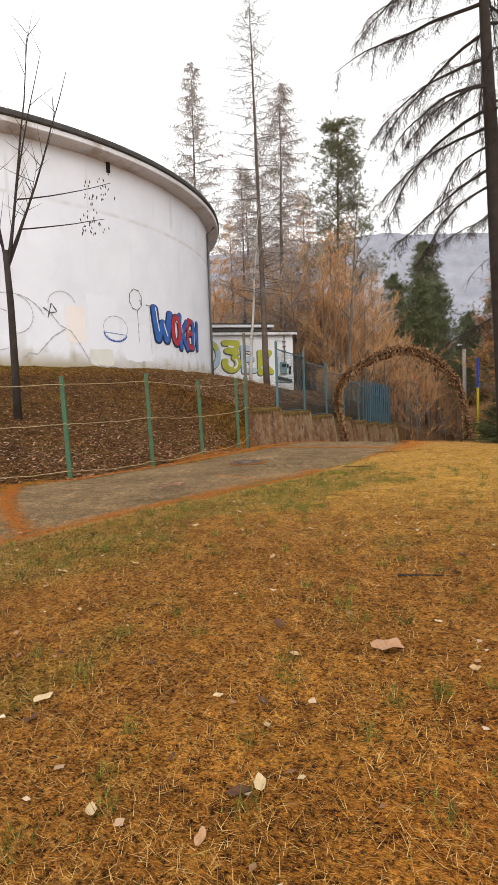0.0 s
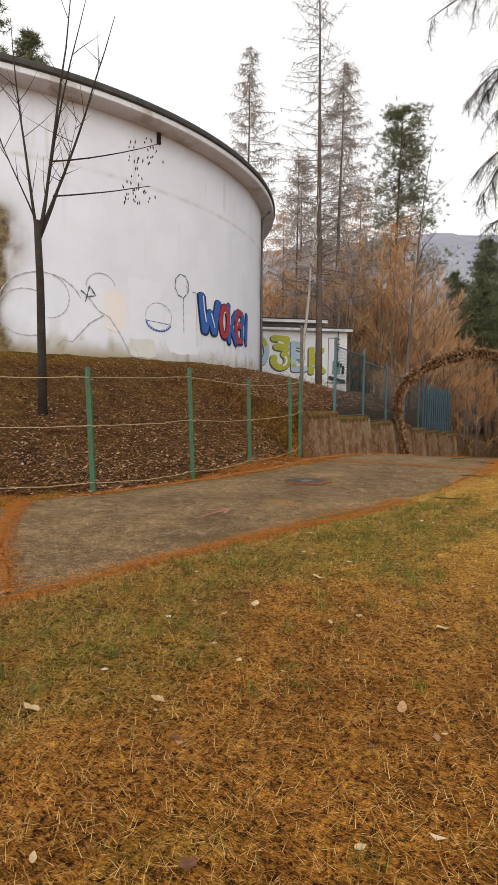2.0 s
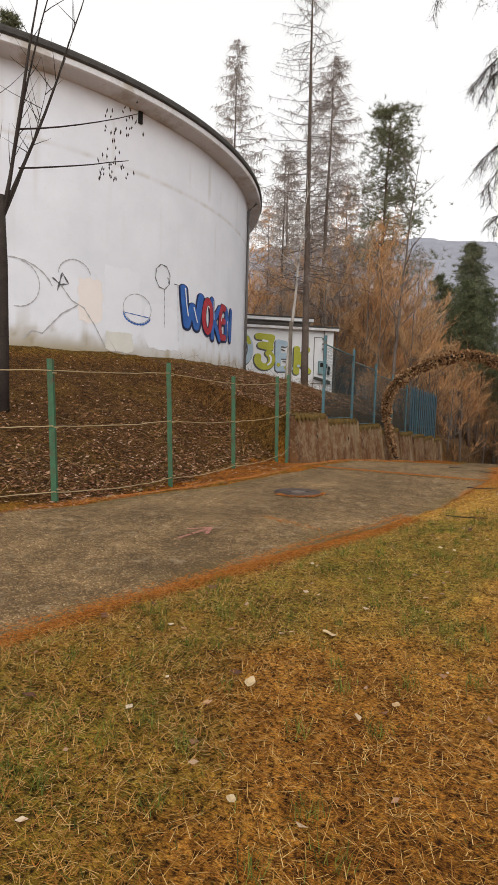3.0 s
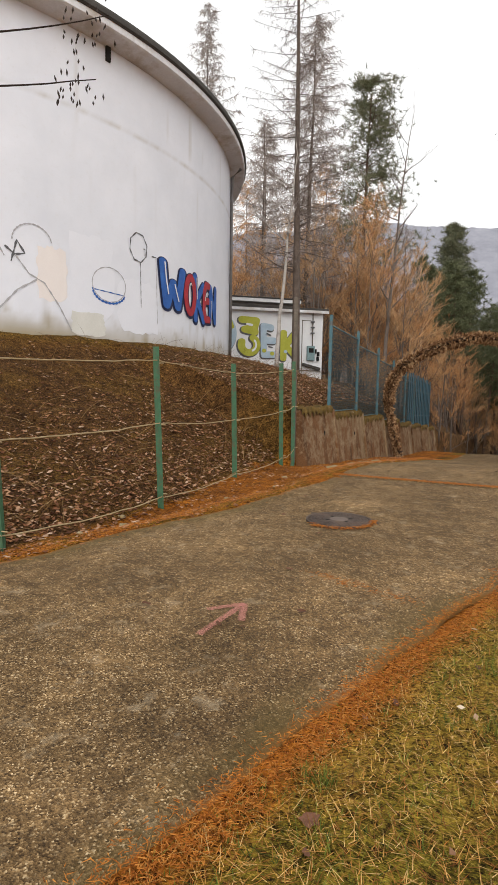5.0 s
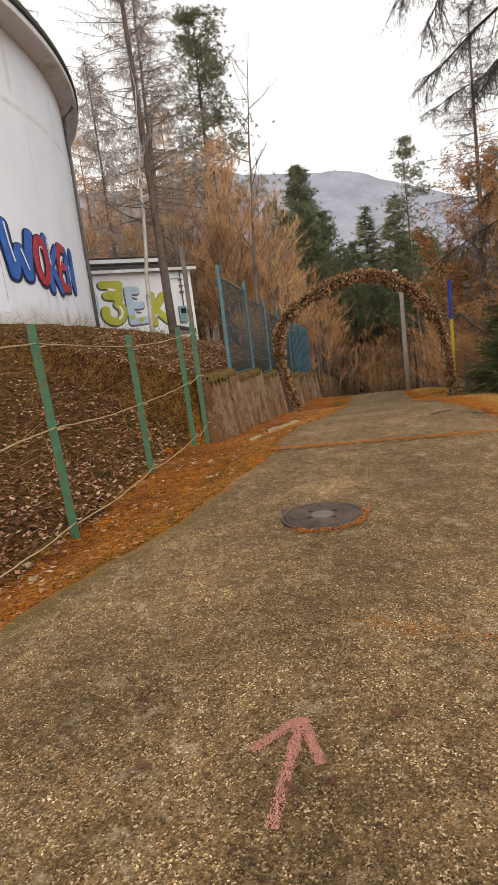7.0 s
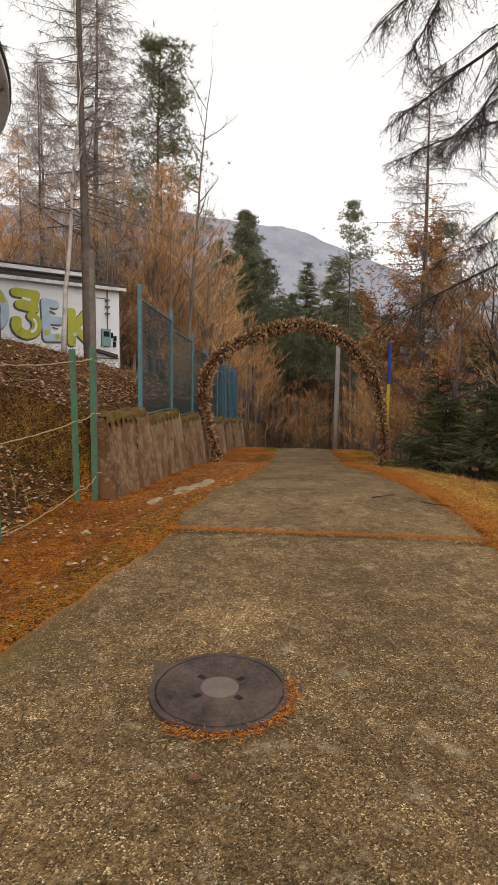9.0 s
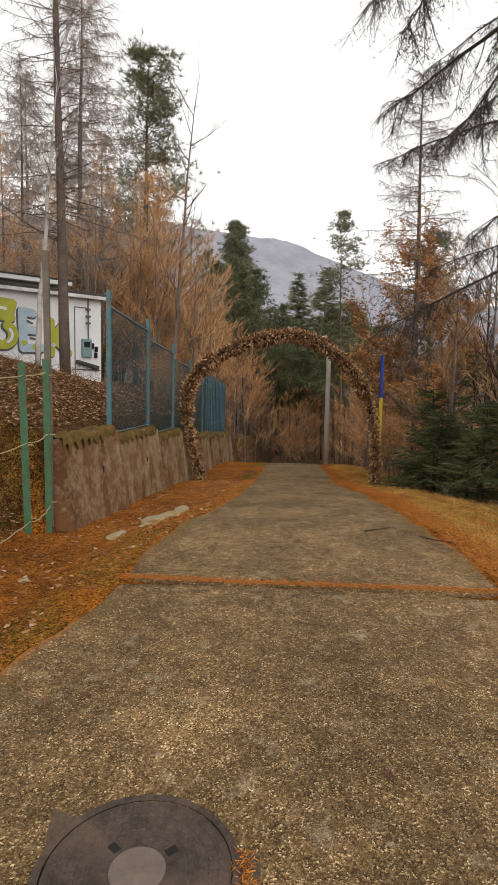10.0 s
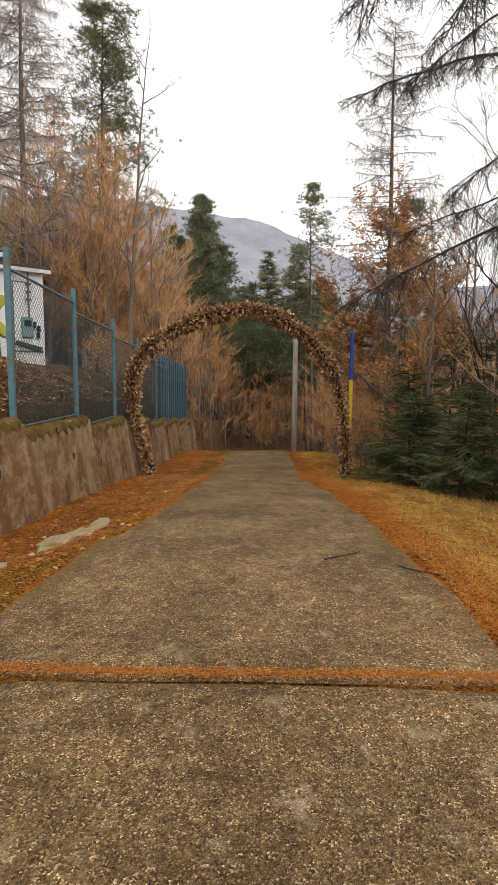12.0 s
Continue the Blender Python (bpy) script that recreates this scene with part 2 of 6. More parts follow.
M_BLUE_WIRE = surface("blue_wire_mesh", (0.02, 0.055, 0.065), (0.05, 0.1, 0.115), 8, 80, 0.6, 0)
M_WIRE = surface("ochre_fence_wire", (0.28, 0.2, 0.1), (0.46, 0.36, 0.2), 8, 80, 0.6, 0)
M_GREY_POST = surface("weathered_grey_post", (0.09, 0.075, 0.06), (0.2, 0.17, 0.14), 6, 60, 0.85, 0.4)
M_POLE = surface("grey_concrete_pole", (0.3, 0.27, 0.24), (0.46, 0.43, 0.39), 5, 60, 0.85, 0.3)
M_FASCIA = surface("dark_roof_edge", (0.03, 0.028, 0.026), (0.085, 0.078, 0.07), 3, 40, 0.8, 0.3)
M_SOFFIT = surface("weathered_white_soffit", (0.6, 0.6, 0.62), (0.76, 0.77, 0.8), 1.2, 20, 0.9, 0.15, stain=(0.46, 0.42, 0.38))
M_WHITE = surface("whitewash", (0.66, 0.67, 0.69), (0.82, 0.83, 0.84), 1.0, 30, 0.9, 0.15)
M_PIPE = surface("grey_zinc_pipe", (0.13, 0.12, 0.115), (0.24, 0.23, 0.22), 6, 60, 0.6, 0.1, 0.3)
M_IRON = surface("cast_iron", (0.02, 0.013, 0.009), (0.115, 0.08, 0.062), 6, 45, 0.6, 0.9, stain=(0.115, 0.075, 0.055))
M_HOLE = surface("dark_opening", (0.01, 0.009, 0.008), (0.02, 0.018, 0.016), 5, 30, 0.9, 0)
M_STONE = surface("lichened_stone", (0.18, 0.135, 0.07), (0.42, 0.34, 0.205), 8, 60, 0.9, 0.5, stain=(0.24, 0.15, 0.045))
M_NAVY = surface("navy_spray_paint", (0.015, 0.02, 0.06), (0.03, 0.04, 0.1), 4, 40, 0.6, 0)
M_BLUE = surface("blue_spray_paint", (0.015, 0.07, 0.3), (0.04, 0.16, 0.5), 3, 30, 0.6, 0)
M_RED = surface("red_spray_paint", (0.3, 0.015, 0.03), (0.5, 0.05, 0.06), 3, 30, 0.6, 0)
M_BLACK = surface("black_spray_paint", (0.06, 0.06, 0.065), (0.16, 0.16, 0.17), 4, 40, 0.7, 0)
M_GREY_LINE = surface("faded_grey_spray_paint", (0.3, 0.3, 0.31), (0.5, 0.5, 0.51), 3, 30, 0.7, 0)
M_OLIVE = surface("yellow_green_spray_paint", (0.33, 0.34, 0.03), (0.5, 0.5, 0.08), 3, 30, 0.6, 0)
M_PALEBLUE = surface("pale_blue_spray_paint", (0.3, 0.42, 0.52), (0.5, 0.6, 0.68), 3, 30, 0.6, 0)
M_PEACH = surface("faded_peach_paint", (0.78, 0.72, 0.69), (0.83, 0.78, 0.75), 2, 30, 0.85, 0)
M_LILAC = surface("faded_grey_white_paint", (0.73, 0.75, 0.81), (0.78, 0.8, 0.86), 2, 30, 0.85, 0)
M_KHAKI = surface("faded_khaki_paint", (0.58, 0.58, 0.53), (0.7, 0.69, 0.65), 2, 30, 0.85, 0)
M_PINK = surface("worn_red_chalk_paint", (0.42, 0.16, 0.13), (0.62, 0.28, 0.22), 20, 120, 0.9, 0)
M_YELLOW = surface("yellow_gloss_paint", (0.55, 0.4, 0.03), (0.68, 0.52, 0.06), 5, 50, 0.4, 0)
M_POLEBLUE = surface("blue_gloss_paint", (0.01, 0.035, 0.25), (0.03, 0.08, 0.42), 5, 50, 0.4, 0)


def ground_material():
    m, nt, nodes, links, bsdf = nodes_of("ground_soil_grass_and_needles")
    vec = nodes.new("ShaderNodeTexCoord").outputs["Object"]
    mid, clump = noise_node(nt, vec, 3.0, 5), noise_node(nt, vec, 11, 4, 0.65)
    fib = fibres(nt, vec, 0.02, 0.005, (15, 65, 110, 160))
    mix = nodes.new("ShaderNodeMath")
    mix.operation = "MULTIPLY_ADD"
    mix.inputs[1].default_value = 0.35
    links.new(clump, mix.inputs[0])
    less = nodes.new("ShaderNodeMath")
    less.operation = "MULTIPLY_ADD"
    less.inputs[1].default_value, less.inputs[2].default_value = 0.95, -0.22
    links.new(fib, less.inputs[0])
    links.new(less.outputs[0], mix.inputs[2])
    fine = mix.outputs[0]
    rusty = ramp(nt, fine, [(0.4, (0.06, 0.022, 0.004)), (0.51, (0.29, 0.112, 0.016)), (0.61, (0.5, 0.23, 0.038)), (0.74, (0.78, 0.47, 0.14))])
    straw = ramp(nt, fine, [(0.38, (0.13, 0.06, 0.01)), (0.5, (0.48, 0.24, 0.038)), (0.61, (0.72, 0.41, 0.085)), (0.74, (0.9, 0.62, 0.22))])
    dry = mixc(nt, attr(nt, "straw"), rusty, straw)
    green = ramp(nt, fine, [(0.4, (0.022, 0.034, 0.004)), (0.52, (0.105, 0.13, 0.012)), (0.63, (0.23, 0.24, 0.028)), (0.74, (0.5, 0.4, 0.1))])
    needle = ramp(nt, fine, [(0.42, (0.13, 0.036, 0.005)), (0.53, (0.42, 0.135, 0.014)), (0.64, (0.6, 0.235, 0.03)), (0.75, (0.7, 0.36, 0.07))])
    soil = ramp(nt, fine, [(0.42, (0.02, 0.009, 0.004)), (0.53, (0.11, 0.052, 0.016)), (0.64, (0.27, 0.145, 0.043)), (0.76, (0.5, 0.31, 0.12))])
    moss = ramp(nt, fine, [(0.42, (0.06, 0.042, 0.006)), (0.56, (0.22, 0.155, 0.018)), (0.74, (0.48, 0.32, 0.05))])
    wood = ramp(nt, mid, [(0.3, (0.07, 0.038, 0.018)), (0.7, (0.22, 0.125, 0.058))])
    col = mixc(nt, attr(nt, "green"), dry, green)
    col = mixc(nt, attr(nt, "needle"), col, needle)
    col = mixc(nt, attr(nt, "moss"), col, moss)
    col = mixc(nt, attr(nt, "soil"), col, soil)
    col = mixc(nt, attr(nt, "wood"), col, wood)
    col = mixc(nt, 1.0, col, ramp(nt, mid, [(0.3, (0.66, 0.63, 0.6)), (0.7, (1.28, 1.28, 1.26))]), "MULTIPLY")
    col = mixc(nt, 1.0, col, ramp(nt, noise_node(nt, vec, 42, 5, 0.75), [(0.38, (0.14, 0.11, 0.1)), (0.5, (0.95, 0.95, 0.95)), (0.64, (1.45, 1.42, 1.35))]), "MULTIPLY")
    links.new(col, bsdf.inputs["Base Color"])
    bsdf.inputs["Roughness"].default_value = 0.95
    bsdf.inputs["Specular IOR Level"].default_value = 0.12
    bumped(nt, bsdf, fine, 0.9, 0.04)
    return m


def road_material():
    """Washed concrete: pale pebbles in a dark brown-grey matrix, with worn and dirty stretches."""
    m, nt, nodes, links, bsdf = nodes_of("washed_concrete_road")
    vec = nodes.new("ShaderNodeTexCoord").outputs["Object"]
    vor = nodes.new("ShaderNodeTexVoronoi")
    vor.inputs["Scale"].default_value = 140
    links.new(vec, vor.inputs["Vector"])
    sep = nodes.new("ShaderNodeSeparateColor")
    links.new(vor.outputs["Color"], sep.inputs[0])
    peb = ramp(nt, sep.outputs[0], [(0.0, (0.026, 0.014, 0.005)), (0.42, (0.13, 0.074, 0.028)), (0.75, (0.285, 0.178, 0.079)), (0.91, (0.52, 0.36, 0.19)), (1.0, (0.82, 0.64, 0.4))])
    matrix = ramp(nt, noise_node(nt, vec, 45, 6, 0.8), [(0.37, (0.028, 0.015, 0.006)), (0.63, (0.265, 0.162, 0.069))])
    col = mixc(nt, ramp(nt, noise_node(nt, vec, 22, 5, 0.75), [(0.42, (0.1, 0.1, 0.1)), (0.6, (0.95, 0.95, 0.95))]), matrix, peb)
    pale = ramp(nt, noise_node(nt, vec, 1.3, 6, 0.7), [(0.34, (0.66, 0.64, 0.6)), (0.5, (0.96, 0.95, 0.93)), (0.68, (1.45, 1.45, 1.45))])
    col = mixc(nt, 1.0, col, pale, "MULTIPLY")
    col = mixc(nt, ramp(nt, noise_node(nt, vec, 5, 6, 0.75), [(0.56, (0, 0, 0)), (0.7, (0.55, 0.55, 0.55))]), col, (0.42, 0.33, 0.215))
    col = mixc(nt, 1.0, col, ramp(nt, noise_node(nt, vec, 9, 5, 0.7), [(0.36, (0.74, 0.72, 0.68)), (0.52, (1.0, 1.0, 1.0)), (0.66, (1.25, 1.25, 1.24))]), "MULTIPLY")
    col = mixc(nt, attr(nt, "needle"), col, (0.36, 0.13, 0.022))
    col = mixc(nt, attr(nt, "moss"), col, (0.12, 0.085, 0.025))
    links.new(col, bsdf.inputs["Base Color"])
    bsdf.inputs["Roughness"].default_value = 0.85
    bsdf.inputs["Specular IOR Level"].default_value = 0.25
    bumped(nt, bsdf, vor.outputs["Distance"], 0.7, 0.009)
    return m


def tank_material():
    m, nt, nodes, links, bsdf = nodes_of("whitewashed_tank_wall")
    vec = nodes.new("ShaderNodeTexCoord").outputs["Object"]
    col = ramp(nt, noise_node(nt, vec, 0.7, 5), [(0.3, (0.69, 0.715, 0.775)), (0.7, (0.78, 0.8, 0.86))])
    col = mixc(nt, ramp(nt, noise_node(nt, vec, 9, 6, 0.75), [(0.55, (0, 0, 0)), (0.8, (0.35, 0.35, 0.35))]), col, (0.62, 0.62, 0.62))
    col = mixc(nt, attr(nt, "grime"), col, (0.36, 0.31, 0.22))
    col = mixc(nt, attr(nt, "stain"), col, ramp(nt, noise_node(nt, vec, 7, 5, 0.7), [(0.35, (0.06, 0.035, 0.012)), (0.65, (0.25, 0.18, 0.09))]))
    links.new(col, bsdf.inputs["Base Color"])
    bsdf.inputs["Roughness"].default_value = 0.9
    bsdf.inputs["Specular IOR Level"].default_value = 0.2
    bumped(nt, bsdf, noise_node(nt, vec, 35, 5), 0.2)
    return m


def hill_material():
    m, nt, nodes, links, bsdf = nodes_of("haze_tinted_wooded_hillside")
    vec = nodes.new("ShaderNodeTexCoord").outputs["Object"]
    # Distance haze is put into the pale blue-grey colour.
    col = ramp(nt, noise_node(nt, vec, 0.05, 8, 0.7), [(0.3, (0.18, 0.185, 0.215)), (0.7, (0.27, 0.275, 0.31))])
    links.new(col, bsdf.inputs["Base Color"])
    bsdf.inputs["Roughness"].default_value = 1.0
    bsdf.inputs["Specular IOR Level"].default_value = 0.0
    # The hill gives off no light itself; this weak emission adds haze.
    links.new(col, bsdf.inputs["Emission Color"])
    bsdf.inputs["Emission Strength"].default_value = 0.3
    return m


# ---- mesh helpers ----
def mesh_of(name, verts, faces, material, smooth=False):
    me = bpy.data.meshes.new(name)
    me.from_pydata([tuple(map(float, v)) for v in verts] if not isinstance(verts, np.ndarray) else verts.tolist(), [], faces)
    if material:
        me.materials.append(material)
    if smooth:
        me.polygons.foreach_set("use_smooth", [True] * len(me.polygons))
    me.update()
    return me


def link(name, me, parent=None, label="", m=None):
    ob = new(name, me)
    if m is not None:
        ob.matrix_basis = m
    if parent is not None:
        ob.parent = parent
    if label:
        ob["label"] = label
    return ob


def part(name, bm, material, parent=None, label="", smooth=False):
    me = bpy.data.meshes.new(name)
    bm.to_mesh(me)
    bm.free()
    me.materials.append(material)
    if smooth:
        me.polygons.foreach_set("use_smooth", [True] * len(me.polygons))
    return link(name, me, parent, label)


def thing(name, at, label, category, group="", kind=""):
    ob = new(name)
    ob.empty_display_size = 0.2
    ob.location = at
    return tagged(ob, label, category, group, kind)


def box_bm(x0, x1, y0, y1, z0, z1, bevel=0.0, m=None):
    bm = bmesh.new()
    bmesh.ops.create_cube(bm, size=1)
    for v in bm.verts:
        v.co = Vector(((x0 + x1) / 2 + v.co.x * (x1 - x0), (y0 + y1) / 2 + v.co.y * (y1 - y0), (z0 + z1) / 2 + v.co.z * (z1 - z0)))
    if bevel:
        bmesh.ops.bevel(bm, geom=bm.edges[:], offset=bevel, segments=2, affect="EDGES", profile=0.5)
    if m is not None:
        bmesh.ops.transform(bm, matrix=m, verts=bm.verts)
    return bm


class Soup:
    """Vertices and faces gathered for one mesh."""

    def __init__(self):
        self.v, self.f = [], []

    def tube(self, pts, radii, n=6, close=True):
        """A tapered tube along pts."""
        base = len(self.v)
        k = len(pts)
        for i, (p, r) in enumerate(zip(pts, radii)):
            d = (pts[min(i + 1, k - 1)] - pts[max(i - 1, 0)]).normalized()
            a = d.orthogonal().normalized() if abs(d.z) < 0.9 else Vector((1, 0, 0)).cross(d).normalized()
            if abs(d.z) < 0.9:
                a = Vector((0, 0, 1)).cross(d).normalized()
            b = d.cross(a)
            for j in range(n):
                q = 2 * math.pi * j / n
                self.v.append(p + a * (r * math.cos(q)) + b * (r * math.sin(q)))
        for i in range(k - 1):
            for j in range(n):
                self.f.append((base + i * n + j, base + i * n + (j + 1) % n, base + (i + 1) * n + (j + 1) % n, base + (i + 1) * n + j))
        if close:
            self.f.append(tuple(base + j for j in reversed(range(n))))
            self.f.append(tuple(base + (k - 1) * n + j for j in range(n)))

    def spike(self, p, q, r):
        """A thin three-sided twig that ends in a point."""
        d = q - p
        a = d.orthogonal().normalized() * r
        b = d.normalized().cross(a)
        i = len(self.v)
        self.v += [p + a, p - a * 0.5 + b * 0.87, p - a * 0.5 - b * 0.87, q]
        self.f += [(i, i + 1, i + 3), (i + 1, i + 2, i + 3), (i + 2, i, i + 3)]

    def leaf(self, p, d, side, length, width, fold=0.25):
        """A folded leaf of four triangles."""
        up = side.cross(d).normalized() * (fold * width)
        i = len(self.v)
        self.v += [p, p + d * (length * 0.5) + side * (width * 0.5) + up, p + d * length, p + d * (length * 0.5) - side * (width * 0.5) + up, p + d * (length * 0.45)]
        self.f += [(i, i + 1, i + 4), (i + 1, i + 2, i + 4), (i + 2, i + 3, i + 4), (i + 3, i, i + 4)]

    def mesh(self, name, material, smooth=False):
        return mesh_of(name, self.v, self.f, material, smooth)


def rvec(r, z=0.0):
    a = r.uniform(0, 2 * math.pi)
    return Vector((math.cos(a), math.sin(a), z))


def bend_path(p, d, length, n, droop, wobble, r):
    """Points of a limb that starts at p along d and is bent by droop (downwards if negative)."""
    pts, d = [p.copy()], d.normalized()
    for _ in range(n):
        d = (d + Vector((r.uniform(-1, 1), r.uniform(-1, 1), r.uniform(-1, 1))) * wobble + Vector((0, 0, droop))).normalized()
        pts.append(pts[-1] + d * (length / n))
    return pts

# ---- ground: one sheet to the horizon ----
def spread(edges):
    out = []
    for a, b, d in edges:
        out += list(np.arange(a, b - 1e-6, d))
    return np.array(sorted(set(np.round(out, 4))))


GX = spread([(-900, -200, 100), (-200, -60, 20), (-60, -24, 3), (-24, -14, 0.8), (-14, -7.4, 0.25), (-7.4, 0.2, 0.11), (0.2, 5, 0.22), (5, 24, 1), (24, 60, 4), (60, 200, 20), (200, 1000, 100)])
GY = spread([(-900, -100, 100), (-100, -10, 15), (-10, 1, 1), (1, 20, 0.16), (20, 40, 0.4), (40, 70, 1.5), (70, 200, 10), (200, 1000, 100)])
XX, YY = np.meshgrid(GX, GY)
ZZ = ground_z(XX, YY)


def masks(x, y):
    """How green, needle-strewn, bare and wooded the ground is."""
    rr, rl = road_right(y), road_left(y)
    n1, n2 = fbm(x * 0.8, y * 0.8, 21), fbm(x * 2.6, y * 2.6, 31)
    green = 0.72 * step(0.5, 0.7, n1 * 0.5 + n2 * 0.5 + 0.3 * step(2.9, 0.5, x - rr) * step(13, 8.5, y) - 0.13 * step(-0.3, 2.0, x - 0.35 * (y - 3)) - 0.1)
    green = green * step(19, 12, y) * (x > rr) * np.clip(0.45 + 0.9 * vnoise(x * 5, y * 5, 13), 0, 1)
    green = np.maximum(green, 0.55 * step(14, 16, y) * step(0.6, 1.2, x - rr) * n2)
    edge = np.minimum(np.abs(x - rr), np.abs(x - rl))
    needle = step(0.14 + 0.32 * n2 + 0.25 * (x < rl), 0.05, edge) * (0.98 - 0.65 * (x > rr) * step(8.2, 9.6, y) * step(14.5, 13.5, y))
    needle = np.maximum(needle, step(13.2, 14.4, y) * (x > rr) * step(0.35 + 0.75 * n2, 0.15, x - rr))
    needle = np.maximum(needle, 0.8 * step(13.5, 15, y) * (x > rr) * step(0.5, 0.62, n2) * step(1.9, 1.2, x - rr))
    needle = np.maximum(needle, 0.6 * step(0.42, 0.62, n1) * (x > rr) * step(-0.6, 1.8, x - 0.3 * y + 1) * step(9, 5.5, y))
    needle = np.maximum(needle, 0.95 * (x < rl) * step(0.1, 0.35, n2 + 0.15 * (y > 15)))
    onbank = np.where(y > 16.1, x < wall_x(y) - 0.1, x < fence_x(y) - 0.1 + 0.35 * (n2 - 0.5))
    soil = onbank * 1.0
    wood = np.maximum(step(34, 44, y), step(1.5 + 0.8 * n1, 3.4, x - rr) * step(16, 19, y))
    wood = np.maximum(wood, step(60, 90, np.hypot(x, y)))
    wood = np.maximum(wood, (x < -9) * step(25, 30, y))
    needle = needle * (1 - step(0.5, 0.75, n1) * 0.3 * (x < rl))
    moss = step(0.45, 0.1, np.abs(x - rl + 0.2)) * step(0.3, 0.5, fbm(x * 1.7, y * 1.7, 64)) * (x < rl) * 0.85
    needle = needle * (1 - 0.85 * soil)
    moss = np.maximum(moss, soil * step(0.35, 0.62, fbm(x * 0.9, y * 0.9, 65)) * 0.75)
    leafy_strip = (x < rl - 0.25) * step(0.42, 0.62, fbm(x * 2, y * 2, 66)) * 0.4
    soil = np.maximum(soil, leafy_strip * (x > fence_x(y)))
    top = step(0.9, 0.1, np.hypot(x - TANK_X, y - TANK_Y) - TANK_R)
    soil = soil * (1 - 0.5 * top) * (1 - 0.2 * step(0.45, 0.7, fbm(x * 0.9, y * 0.9, 65)))
    moss = np.maximum(moss, top * 0.8)
    straw = step(5.6, 9.5, y + 1.6 * (n1 - 0.5)) * (x > rr)
    return green, needle, soil, wood, moss, straw


def add_masks(me, names, arrays):
    for n, a in zip(names, arrays):
        at = me.attributes.new(n, "FLOAT", "POINT")
        at.data.foreach_set("value", np.clip(a, 0, 1).astype(np.float32).ravel())


def grid_faces(nx, ny):
    i = np.arange(nx * ny).reshape(ny, nx)
    return np.stack([i[:-1, :-1], i[:-1, 1:], i[1:, 1:], i[1:, :-1]], -1).reshape(-1, 4).tolist()


me = mesh_of("ground", np.stack([XX, YY, ZZ], -1).reshape(-1, 3), grid_faces(len(GX), len(GY)), ground_material(), True)
add_masks(me, ("green", "needle", "soil", "wood", "moss", "straw"), masks(XX, YY))
tagged(link("ground", me), "autumn ground of dry grass, orange larch needles and brown leaf-strewn bank", "ground", kind="structure")


# ---- road: concrete slabs with open joints ----
M_ROAD = road_material()
road = tagged(new("road"), "narrow washed-concrete road in slabs, edges strewn with orange needles", "road", kind="structure")


def joint_y(k, u):
    """Where joint k lies for u from the left (0) to the right edge (1)."""
    y0, y1 = [(-40, -40), (8.05, 5.65), (13.93, 13.86), (22.6, 22.5), (31, 31), (56, 56)][k]
    return y0 + (y1 - y0) * u + 0.03 * (fbm(u * 6, np.zeros_like(u) + k, 44) - 0.5)


us = np.sin((np.linspace(0, 1, 61) - 0.5) * math.pi) * 0.5 + 0.5
for k in range(5):
    vs = np.linspace(0, 1, 24 if k == 0 else 90)
    U, V = np.meshgrid(us, vs)
    Y = (joint_y(k, U) + 0.012) * (1 - V) + (joint_y(k + 1, U) - 0.012) * V
    jag = 0.16 * (fbm(Y * 2.2, Y * 0 + 3, 50) - 0.5)
    jag2 = 0.3 * (fbm(Y * 1.6, Y * 0 + 9, 51) - 0.5)
    L, R = road_left(Y) + jag, road_right(Y) + jag2
    X = L + (R - L) * U
    Z = road_z(Y) + 0.012 * (fbm(X, Y, 61) - 0.5) + 0.03 * (1 - (2 * U - 1) ** 2) - 0.012
    skirt = np.minimum.reduce([U, 1 - U, V, 1 - V]) < 1e-6
    Z = np.where(skirt, Z - 0.05, Z)
    me = mesh_of("slab", np.stack([X, Y, Z], -1).reshape(-1, 3), grid_faces(len(us), len(vs)), M_ROAD, True)
    d = np.minimum(U, 1 - U) * (R - L)
    nn = fbm(X * 3, Y * 3, 71)
    add_masks(me, ("needle", "moss"), (step(0.05 + 0.04 * nn, 0.0, d) * 0.8, step(0.5 * nn + 0.06, 0.0, d) * 0.6 * step(0.35, 0.6, fbm(X * 1.5, Y * 1.5, 72))))
    link("slab", me, road)


def litter_line(name, points, width, count, label, r):
    """Needles gathered in a joint or along an edge."""
    s = Soup()
    for _ in range(count):
        t = r.uniform(0, len(points) - 1.001)
        i = int(t)
        p = points[i].lerp(points[i + 1], t - i) + Vector((r.gauss(0, width), r.gauss(0, width), 0))
        z = (float(road_z(p.y)) + 0.022 if road_left(p.y) < p.x < road_right(p.y) else gz(p.x, p.y) + 0.01) + r.uniform(0, 0.02)
        a = rvec(r, r.uniform(-0.2, 0.2)) * r.uniform(0.018, 0.035)
        s.spike(Vector((p.x, p.y, z)), Vector((p.x, p.y, z)) + a, 0.0022)
    return tagged(link(name, s.mesh(name, M_NEEDLE_LITTER)), label, "needles", kind="stuff")


R1 = random.Random(11)


def across(k):
    y = joint_y(k, np.linspace(0, 1, 12))
    return [Vector((float(road_left(b) + (road_right(b) - road_left(b)) * a), float(b), 0)) for a, b in zip(np.linspace(0, 1, 12), y)]


